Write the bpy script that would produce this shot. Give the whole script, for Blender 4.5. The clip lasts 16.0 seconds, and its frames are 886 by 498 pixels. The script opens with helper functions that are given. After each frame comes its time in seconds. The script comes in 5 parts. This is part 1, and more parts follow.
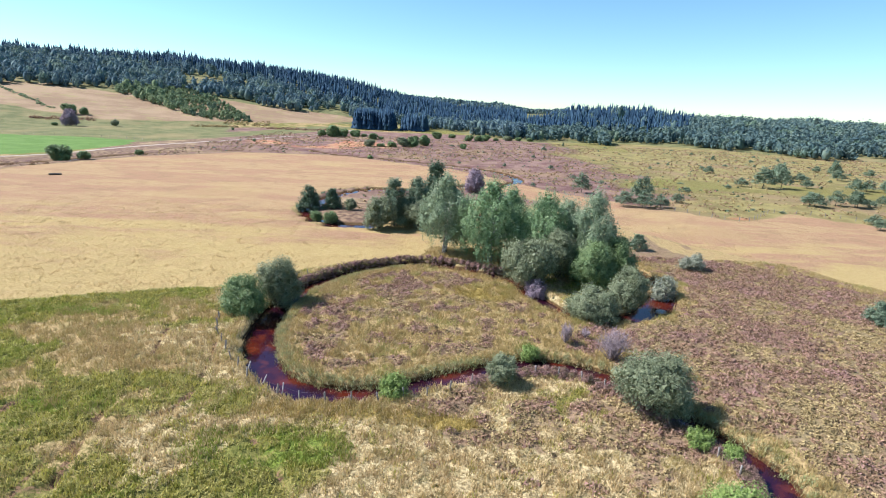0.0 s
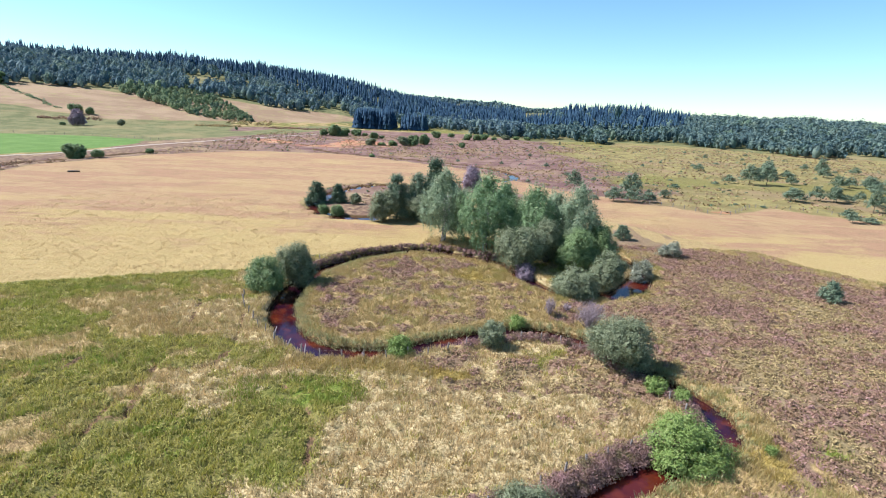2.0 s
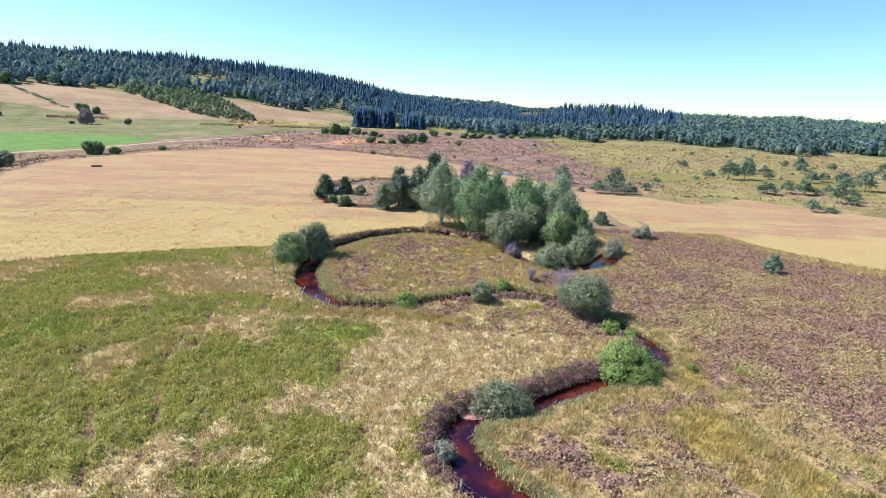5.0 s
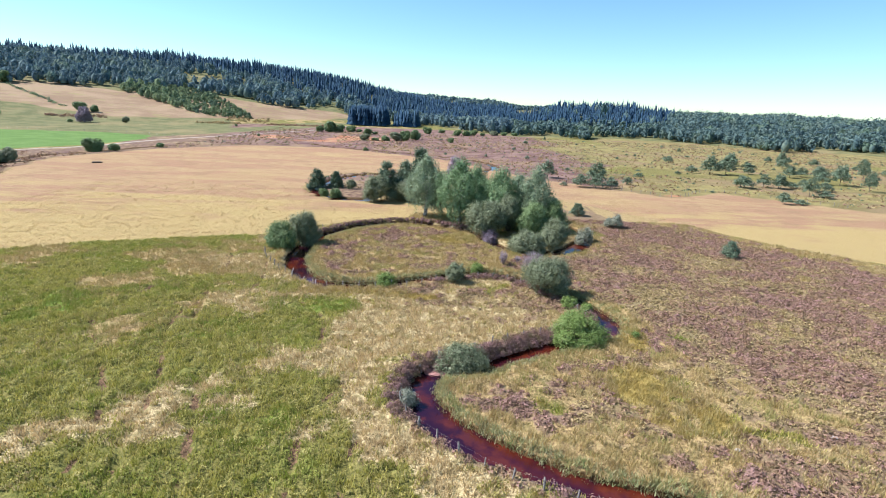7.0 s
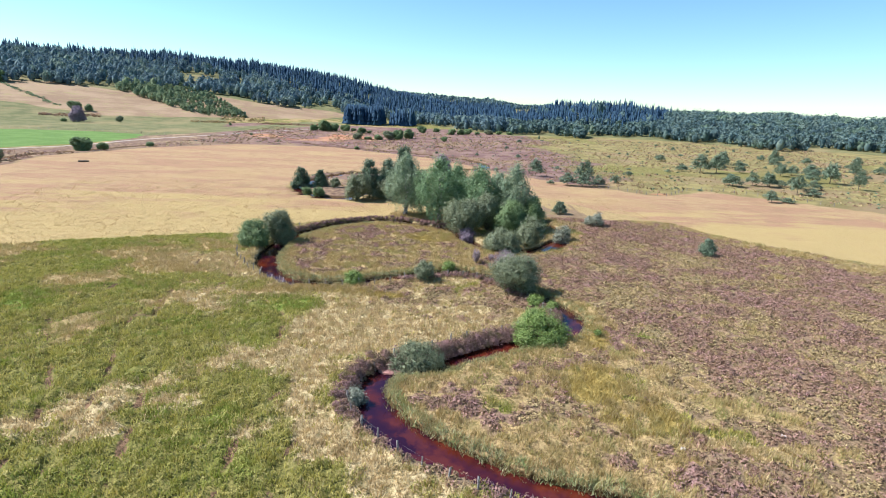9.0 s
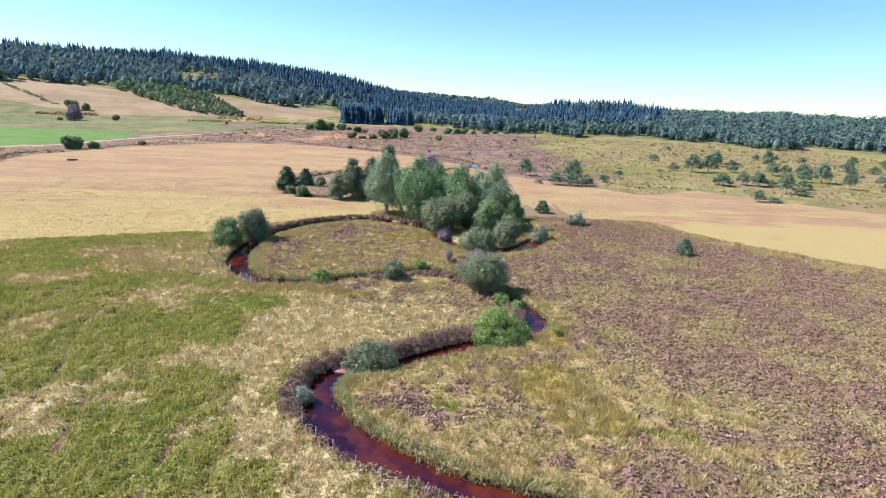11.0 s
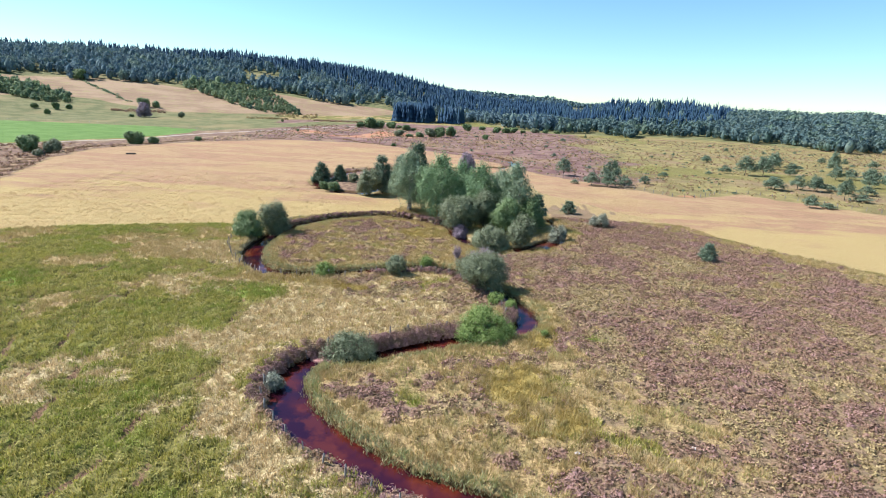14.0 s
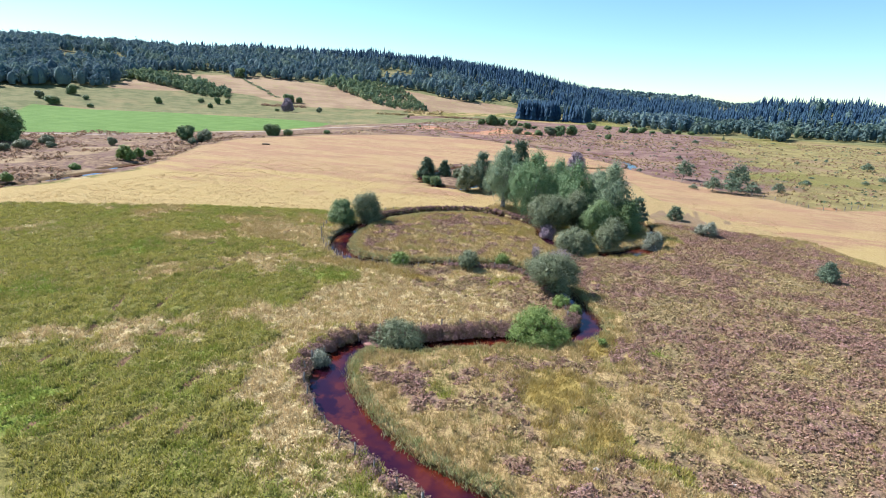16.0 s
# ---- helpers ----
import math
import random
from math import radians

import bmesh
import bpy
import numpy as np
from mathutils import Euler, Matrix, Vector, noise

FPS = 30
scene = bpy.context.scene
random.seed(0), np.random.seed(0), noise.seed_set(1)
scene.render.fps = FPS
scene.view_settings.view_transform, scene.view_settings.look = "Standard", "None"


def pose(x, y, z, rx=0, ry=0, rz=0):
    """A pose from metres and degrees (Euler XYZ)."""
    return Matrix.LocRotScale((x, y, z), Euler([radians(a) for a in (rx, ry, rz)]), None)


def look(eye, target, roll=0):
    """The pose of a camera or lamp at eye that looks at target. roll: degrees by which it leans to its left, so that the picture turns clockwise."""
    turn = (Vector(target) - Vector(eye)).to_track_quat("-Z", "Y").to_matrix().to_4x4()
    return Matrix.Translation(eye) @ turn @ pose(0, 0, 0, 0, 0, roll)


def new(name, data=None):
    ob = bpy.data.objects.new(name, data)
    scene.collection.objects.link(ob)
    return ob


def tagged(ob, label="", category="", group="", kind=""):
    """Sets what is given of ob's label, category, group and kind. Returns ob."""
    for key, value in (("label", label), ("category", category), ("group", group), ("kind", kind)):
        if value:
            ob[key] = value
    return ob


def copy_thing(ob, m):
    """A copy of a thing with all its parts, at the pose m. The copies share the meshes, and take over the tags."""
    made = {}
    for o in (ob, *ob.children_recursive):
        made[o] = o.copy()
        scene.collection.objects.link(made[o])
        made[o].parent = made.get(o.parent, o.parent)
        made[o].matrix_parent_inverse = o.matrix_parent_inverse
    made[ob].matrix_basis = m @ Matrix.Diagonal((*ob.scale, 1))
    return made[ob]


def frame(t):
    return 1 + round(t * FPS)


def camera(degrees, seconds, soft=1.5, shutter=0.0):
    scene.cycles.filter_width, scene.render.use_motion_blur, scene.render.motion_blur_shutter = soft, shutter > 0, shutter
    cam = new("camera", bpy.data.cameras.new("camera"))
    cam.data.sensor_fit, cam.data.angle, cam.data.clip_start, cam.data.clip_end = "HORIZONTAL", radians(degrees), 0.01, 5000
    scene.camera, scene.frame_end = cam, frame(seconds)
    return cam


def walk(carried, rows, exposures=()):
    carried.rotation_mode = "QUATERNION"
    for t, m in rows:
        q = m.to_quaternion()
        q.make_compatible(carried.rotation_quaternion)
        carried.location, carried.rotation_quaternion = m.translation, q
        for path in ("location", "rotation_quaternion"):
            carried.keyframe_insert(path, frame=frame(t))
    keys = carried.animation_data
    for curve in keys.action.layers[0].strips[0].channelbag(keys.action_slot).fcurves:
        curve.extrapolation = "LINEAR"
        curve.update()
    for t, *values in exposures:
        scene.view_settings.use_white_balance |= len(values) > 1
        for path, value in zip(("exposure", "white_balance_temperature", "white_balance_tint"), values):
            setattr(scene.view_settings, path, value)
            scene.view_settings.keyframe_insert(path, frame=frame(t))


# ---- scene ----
# ---- camera ----
cam = camera(79.0, 16.0, soft=0.95)
METRES, EYE, TILT, LEAN, TURN = 65.8, 30.0, 0.0, 0.0, 0.0
ROWS = [
    (0.0, 0.0, 0.0, 0.0, 0.69, -15.13, -2.56),
    (0.5, 0.0007, -0.0423, 0.0014, 0.67, -15.13, -2.55),
    (1.0, 0.0014, -0.0798, 0.003, 0.67, -15.15, -2.53),
    (1.5, 0.0024, -0.1185, 0.0045, 0.66, -15.16, -2.52),
    (2.0, 0.0038, -0.1558, 0.0055, 0.63, -15.19, -2.51),
    (2.5, 0.0048, -0.1915, 0.0063, 0.59, -15.19, -2.5),
    (3.0, 0.0045, -0.2254, 0.0067, 0.55, -15.2, -2.5),
    (3.5, 0.0032, -0.2581, 0.0063, 0.52, -15.21, -2.52),
    (4.0, 0.0006, -0.2897, 0.0057, 0.5, -15.2, -2.53),
    (4.2, -0.0004, -0.3028, 0.0055, 0.49, -15.2, -2.53),
    (6.3, 0.0341, -0.5283, 0.0068, 0.04, -15.37, -2.45),
    (6.5, 0.0415, -0.5281, 0.0066, 0.04, -15.38, -2.44),
    (7.0, 0.06, -0.5274, 0.0059, 0.05, -15.41, -2.42),
    (7.5, 0.0794, -0.5261, 0.005, 0.07, -15.43, -2.4),
    (8.0, 0.1, -0.5241, 0.0043, 0.08, -15.45, -2.38),
    (8.5, 0.1214, -0.5223, 0.004, 0.08, -15.47, -2.37),
    (9.0, 0.1431, -0.5203, 0.0036, 0.09, -15.48, -2.36),
    (9.5, 0.1654, -0.5184, 0.0038, 0.11, -15.51, -2.36),
    (10.0, 0.1876, -0.5172, 0.0042, 0.11, -15.53, -2.35),
    (12.5, 0.2952, -0.5167, 0.0056, 2.66, -15.71, -2.45),
    (13.0, 0.3187, -0.5163, 0.006, 4.01, -15.78, -2.45),
    (13.5, 0.3433, -0.5159, 0.0065, 4.71, -15.82, -2.47),
    (14.0, 0.368, -0.515, 0.0071, 6.45, -15.92, -2.5),
    (14.5, 0.3958, -0.5124, 0.0077, 10.64, -16.19, -2.6),
    (15.0, 0.4266, -0.5076, 0.0077, 14.98, -16.45, -2.68),
    (15.5, 0.4596, -0.4997, 0.0078, 18.4, -16.66, -2.7),
    (16.0, 0.4931, -0.4886, 0.0079, 19.98, -16.75, -2.69),
]
walk(cam, [(t, pose(0, 0, EYE, TILT, LEAN, TURN) @ pose(METRES * x, METRES * y, METRES * z, 90 + pitch, roll, yaw)) for t, x, y, z, yaw, pitch, roll in ROWS],
     exposures=[(0.0, 0.89, 5850, 17), (16.0, 0.89, 5850, 17)])

# ---- world and sun ----
SUN_EL, SUN_AZ = 46.0, -80.0          # degrees; azimuth from north (+y), clockwise
world = bpy.data.worlds.new("sky")
scene.world = world
world.use_nodes = True
wn = world.node_tree
wn.nodes.clear()
sky = wn.nodes.new("ShaderNodeTexSky")
sky.sky_type = "NISHITA"
sky.sun_disc = False
sky.sun_elevation = radians(SUN_EL)
sky.sun_rotation = radians(SUN_AZ)
sky.altitude = 700
sky.air_density, sky.dust_density, sky.ozone_density = 1.0, 0.0, 0.6
bg = wn.nodes.new("ShaderNodeBackground")
bg.inputs["Strength"].default_value = 0.082
wo = wn.nodes.new("ShaderNodeOutputWorld")
tone = wn.nodes.new("ShaderNodeMix")
tone.data_type, tone.blend_type = "RGBA", "MULTIPLY"
tone.inputs["Factor"].default_value = 1.0
tone.inputs["B"].default_value = (0.78, 1.05, 1.02, 1)
wn.links.new(sky.outputs[0], tone.inputs["A"])
wn.links.new(tone.outputs["Result"], bg.inputs[0])
wn.links.new(bg.outputs[0], wo.inputs[0])
sun_data = bpy.data.lights.new("sun", "SUN")
sun_data.energy, sun_data.angle, sun_data.color = 5.2, radians(0.55), (1.0, 0.95, 0.86)
sun = new("sun", sun_data)
a, e = radians(SUN_AZ), radians(SUN_EL)
sun.matrix_world = look((300 * math.sin(a) * math.cos(e), 300 * math.cos(a) * math.cos(e), 300 * math.sin(e)), (0, 0, 0))

# ---- plan: stream, road, fields ----
STREAM = [(25, 135), (33, 118), (38, 104), (39.5, 94), (37.3, 86.3), (33, 80.2), (28.6, 77.2), (22.5, 76.6), (18.4, 79.2), (16, 84.5), (12.5, 93),
          (7.2, 96.8), (1.9, 99.3), (-5.3, 100.6), (-14.8, 95), (-21.1, 86.5), (-23.8, 77.8), (-23.8, 67), (-21.2, 58.6),
          (-17.3, 53.2), (-12.7, 51), (-8, 51.2), (-4.5, 52.6), (0.4, 55.2), (5, 57.4), (10.7, 59.8), (15.4, 59.4), (19.8, 57.3),
          (23.4, 52.6), (26.3, 47.6), (28.9, 43.4), (29.6, 38.6), (26.2, 34), (19, 30.4), (13.4, 26.9), (9, 23.8), (4, 22),
          (2.5, 18.8), (3.1, 15), (6.2, 10.5), (11.2, 6.9), (16.2, 3.9), (21, 2.2), (27, 0.2), (36, -6), (48, -20), (70, -45)]
FAR_LOOP = [(25, 135), (10, 150), (-12, 150), (-20, 132), (-31, 135), (-38, 146), (-38, 160), (-35, 176), (-26, 190), (-12, 192), (0, 205),
            (30, 225), (20, 262), (-30, 292), (-62, 304), (-80, 322)]
LEFT_BROOK = [(-132, 20), (-126, 60), (-126, 78), (-131, 98), (-136.5, 117), (-151, 146), (-163, 166), (-174, 198), (-165, 226), (-150, 268), (-118, 300)]
ROAD = [(-420, -30), (-330, 60), (-251, 140), (-217, 171), (-195, 218), (-178, 250), (-170, 296), (-136, 394), (-108, 470), (-96, 560)]
YELLOW_FIELD = [(-136, 30), (-105, 48), (-85, 61), (-55, 76), (-36, 82), (-26, 91), (-15, 99), (-4, 104), (-2, 122), (-20, 127), (-33, 132),
                (-43, 146), (-43, 165), (-39, 182), (-26, 195), (0, 197), (20, 190), (32, 178), (38, 150), (57, 127), (73, 109), (82, 95),
                (120, 62), (200, 15), (300, 60), (200, 110), (132, 158), (114, 175), (89, 156), (75, 169), (44, 196), (3, 257), (-60, 299),
                (-110, 291), (-142, 255), (-163, 200), (-152, 158), (-129, 116), (-119, 92), (-118, 70)]
GREEN_FIELD = [(-275, 128), (-224, 178), (-201, 222), (-185, 254), (-178, 300), (-190, 332), (-230, 340), (-330, 322), (-425, 273), (-330, 170)]
HEATH_CLOSE = [(300, -60), (300, 10), (200, 15), (120, 62), (82, 95), (73, 109), (57, 127), (43, 142), (38, 120), (40, 96)]
WATER_Z = -0.85

# hills round the valley: azimuth to the left of north, foot, ridge and height of the ground
HILL_AZ = [-180, -100, -60, -38, -31, -25, -17, -12, -8, -1.4, 4.4, 11, 17.7, 25, 32, 43, 57, 80, 120, 180]
HILL_FOOT = [300, 350, 450, 480, 500, 520, 540, 520, 640, 760, 700, 620, 590, 560, 545, 530, 470, 400, 320, 300]
HILL_RIDGE = [900, 900, 900, 900, 900, 900, 900, 900, 1300, 1500, 1300, 1150, 1150, 1150, 1150, 1150, 1100, 1000, 900, 900]
HILL_TOP = [60, 40, 14, 13, 13, 12, 26, 17, 6, 15, 32, 59, 74, 81, 79, 74, 67, 60, 60, 60]


WOOD_FROM = [(-60, 560), (-39, 553), (-34, 535), (-25, 560), (-17.5, 560), (-9, 508), (-4, 540), (0, 640), (5, 705), (11, 735), (19, 745), (26.5, 800), (31, 765), (36, 815),
             (46, 815), (50, 700), (52, 640), (58, 600), (75, 560)]


def hash2(ix, iy, seed):
    h = (ix.astype(np.int64) * 374761393 + iy.astype(np.int64) * 668265263 + seed * 1274126177) & 0xFFFFFFFF
    h = ((h ^ (h >> 13)) * 1103515245) & 0xFFFFFFFF
    h = ((h ^ (h >> 15)) * 2246822519) & 0xFFFFFFFF
    return ((h ^ (h >> 16)) & 0xFFFFFF) / float(0xFFFFFF)


def vnoise(x, y, seed=0):
    """Value noise, 0 to 1, one cell to the unit."""
    x, y = np.asarray(x, float), np.asarray(y, float)
    ix, iy = np.floor(x), np.floor(y)
    fx, fy = x - ix, y - iy
    fx, fy = fx * fx * (3 - 2 * fx), fy * fy * (3 - 2 * fy)
    n00, n10 = hash2(ix, iy, seed), hash2(ix + 1, iy, seed)
    n01, n11 = hash2(ix, iy + 1, seed), hash2(ix + 1, iy + 1, seed)
    return (n00 * (1 - fx) + n10 * fx) * (1 - fy) + (n01 * (1 - fx) + n11 * fx) * fy


def fbm(x, y, scale, seed=0, octaves=3):
    """Layered noise, about 0 to 1; scale is the largest patch in metres."""
    total, amp, norm = 0.0, 1.0, 0.0
    for o in range(octaves):
        total = total + amp * vnoise(np.asarray(x) / scale * 2 ** o + 17.3 * o, np.asarray(y) / scale * 2 ** o - 9.1 * o, seed + o)
        norm += amp
        amp *= 0.5
    return total / norm


def ramp(v, a, b):
    t = np.clip((np.asarray(v, float) - a) / (b - a), 0, 1)
    return t * t * (3 - 2 * t)


def smooth_line(points, step=1.0):
    """A rounded line through the points, at about even steps."""
    p = [Vector((*q, 0)) for q in points]
    p = [2 * p[0] - p[1]] + p + [2 * p[-1] - p[-2]]
    out = []
    for i in range(1, len(p) - 2):
        n = max(2, int((p[i + 1] - p[i]).length / step))
        for k in range(n):
            t = k / n
            a, b, c, d = p[i - 1], p[i], p[i + 1], p[i + 2]
            v = 0.5 * (2 * b + (c - a) * t + (2 * a - 5 * b + 4 * c - d) * t * t + (3 * b - a - 3 * c + d) * t ** 3)
            out.append((v.x, v.y))
    out.append((p[-2].x, p[-2].y))
    return np.array(out)


def to_line(x, y, line, reach):
    """Distance to a line (at most reach), and the side: +1 right of its run, -1 left."""
    x, y = np.asarray(x, float), np.asarray(y, float)
    dist, side, where = np.full(x.shape, float(reach)), np.ones(x.shape), np.zeros(x.shape)
    a, b = line[:-1], line[1:]
    for k in range(0, len(a), 6):
        lo = line[k:k + 7].min(0) - reach
        hi = line[k:k + 7].max(0) + reach
        near = np.nonzero((x > lo[0]) & (x < hi[0]) & (y > lo[1]) & (y < hi[1]))[0]
        if not len(near):
            continue
        for j in range(k, min(k + 6, len(a))):
            d = b[j] - a[j]
            px, py = x[near] - a[j, 0], y[near] - a[j, 1]
            t = np.clip((px * d[0] + py * d[1]) / (d @ d), 0, 1)
            q = np.hypot(px - t * d[0], py - t * d[1])
            closer = q < dist[near]
            idx = near[closer]
            dist[idx] = q[closer]
            side[idx] = np.where((d[0] * py - d[1] * px)[closer] < 0, 1, -1)
            where[idx] = (j + t[closer])
    return dist, side, where


def inside(x, y, poly):
    x, y = np.asarray(x, float), np.asarray(y, float)
    hit = np.zeros(x.shape, bool)
    for (x0, y0), (x1, y1) in zip(poly, poly[1:] + poly[:1]):
        if y0 != y1:
            hit ^= ((y0 > y) != (y1 > y)) & (x < (x1 - x0) * (y - y0) / (y1 - y0) + x0)
    return hit


def edge(x, y, poly, soft):
    """1 inside, 0 outside, softened across the border."""
    d, _, _ = to_line(x, y, np.array(poly + poly[:1], float), soft * 3)
    return ramp(np.where(inside(x, y, poly), d, -d), -soft, soft)


stream_line, loop_line = smooth_line(STREAM), smooth_line(FAR_LOOP, 2.0)
brook_line, road_line = smooth_line(LEFT_BROOK, 3.0), smooth_line(ROAD, 4.0)


def along(x, y):
    """The place along the stream nearest to a point."""
    return int(np.argmin(np.hypot(stream_line[:, 0] - x, stream_line[:, 1] - y)))


BEND, WILLOWS, POOL, ELBOW = along(-22.5, 62), along(21, 56), along(35.6, 83.6), along(3.2, 15)
HEATH = [tuple(p) for p in stream_line[::3]] + HEATH_CLOSE


def stream_half(where):
    """Half the width of the water along the stream."""
    return 1.3 + 0.45 * (vnoise(where / 9.0, where * 0 + 3.3, 5) - 0.35) + 0.45 * np.exp(-((where - BEND) / 16.0) ** 2) \
        + 0.9 * np.exp(-((where - POOL) / 4.5) ** 2) - 0.6 * (1 - ramp(where, POOL - 9, POOL - 5)) + 0.4 * np.exp(-((where - ELBOW) / 9.0) ** 2)


def hill(x, y):
    r, az = np.hypot(x, y), np.degrees(np.arctan2(-np.asarray(x, float), y))
    foot, ridge, top = (np.interp(az, HILL_AZ, v) for v in (HILL_FOOT, HILL_RIDGE, HILL_TOP))
    s = np.clip((r - foot) / (ridge - foot), 0, 1.0)
    back = 1 - 0.35 * ramp(r, ridge + 50, ridge + 500)
    rise = top * (0.6 * s + 0.4 * s * s * (3 - 2 * s)) * back * (1 + 0.12 * (fbm(x, y, 160, 31) - 0.5) * s)
    far = 24 * ramp(r, 2100, 2700) * ramp(az, -9, -4) * (1 - ramp(az, 3, 9))
    return rise + far


# ruts of wheels in the wet meadow
RUTS = [[(-9.0, -6.0), (-7.3, 1.3), (-8.0, 6.2), (-7.9, 12.0), (-6.0, 19.0)], [(-15.0, -6.0), (-15.8, 0.9), (-17.2, 5.7), (-19.8, 13.2), (-22.5, 20.0)],
        [(-20.0, -6.0), (-21.4, 0.0), (-23.5, 8.7), (-24.9, 14.5), (-27.5, 22.0), (-30.9, 29.2), (-32.0, 37.9), (-29.9, 44.0), (-25.7, 46.8), (-26.5, 56.4), (-31.0, 70.0), (-32.8, 76.0)],
        [(-25.9, 3.0), (-26.9, 8.0), (-29.6, 14.1), (-36.0, 24.0), (-42.3, 33.7), (-41.0, 46.0)],
        [(-29.6, 35.2), (-31.9, 44.3), (-33.3, 55.7), (-36.0, 66.0)], [(-1.8, -5.0), (-2.8, 1.0), (-3.0, 6.5), (-2.0, 10.5)], [(-17.0, 42.8), (-11.9, 36.4), (-10.5, 28.0)]]
rut_lines = [smooth_line(r) for r in RUTS]
TRAILS = [[(-36, 74), (-39.5, 81.4), (-44, 97), (-50.8, 118.5), (-56, 150), (-52, 200)], [(-66, 74), (-73, 86.2), (-87.2, 113.9), (-100, 150)], [(-30, 86), (-33.8, 96.6), (-41, 128), (-45, 140), (-48, 175)]]
trail_lines = [smooth_line(r) for r in TRAILS]


def ground(x, y):
    """Height of the land."""
    x, y = np.asarray(x, float), np.asarray(y, float)
    z = hill(x, y)
    near = 1 - ramp(np.hypot(x - 10, y - 60), 110, 320)
    z = z + near * (0.34 * (fbm(x, y, 3.2, 3, 3) - 0.5) + 0.3 * (fbm(x, y, 14, 7, 2) - 0.5) + 0.42 * (vnoise(x / 1.25, y / 1.25, 19) - 0.5) * (1 - ramp(y, 70, 100)))
    for line in rut_lines:
        dr, _, _ = to_line(x, y, line, 1.5)
        z = z - 0.26 * np.exp(-(dr / 0.4) ** 2)
    d, side, where = to_line(x, y, stream_line, 9)
    half = stream_half(where)
    wobble = 0.5 * (fbm(x, y, 1.6, 12, 2) - 0.5)
    steep = np.where(side > 0, 0.55, 1.1)
    bank = ramp(d + wobble, half, half + steep)
    levee = (0.1 + 0.5 * (fbm(x, y, 1.3, 15, 2) - 0.35)) * np.exp(-((d - half - 1.4) / 0.9) ** 2) * (side > 0)
    z = (z + levee) * bank + (1 - bank) * (WATER_Z - 0.45)
    for line, w in ((loop_line, 1.5), (brook_line, 1.5)):
        d, side, _ = to_line(x, y, line, 9)
        bank = ramp(d, w, w + 1.6)
        z = z * bank + (1 - bank) * (WATER_Z - 0.4)
    return z


# bleached and green stands of the meadow: middle and reach
STRAW_STANDS = [(-42, 63.4, 9, 3.5), (-32.6, 58.8, 6, 3), (-28, 42, 5, 3), (-6.8, 33, 5, 4), (2, 33.6, 6, 5), (4.5, 40.4, 8, 5), (-26.4, 57, 4, 4), (-19, 8, 4, 2),
                (-16, 13.8, 4, 2), (-9.9, 23.3, 5, 2.5), (-0.5, 8.6, 3, 4), (5.4, 2.9, 2.5, 4), (-4, 17.2, 3, 4)]
GREEN_STANDS = [(-28, 50, 9, 4), (-14.7, 41, 8, 4), (-17, 35, 6, 4), (-38, 45, 8, 5), (-34, 34, 6, 5), (-56, 66, 8, 4), (-49, 52, 6, 4), (-5, 3.6, 4, 5), (-14, 1, 6, 5),
                (-10, 15.5, 4, 4), (-12.6, 31, 4, 3), (-52, 35, 8, 8), (-10, -5, 8, 5), (-28, 23.5, 6, 5)]


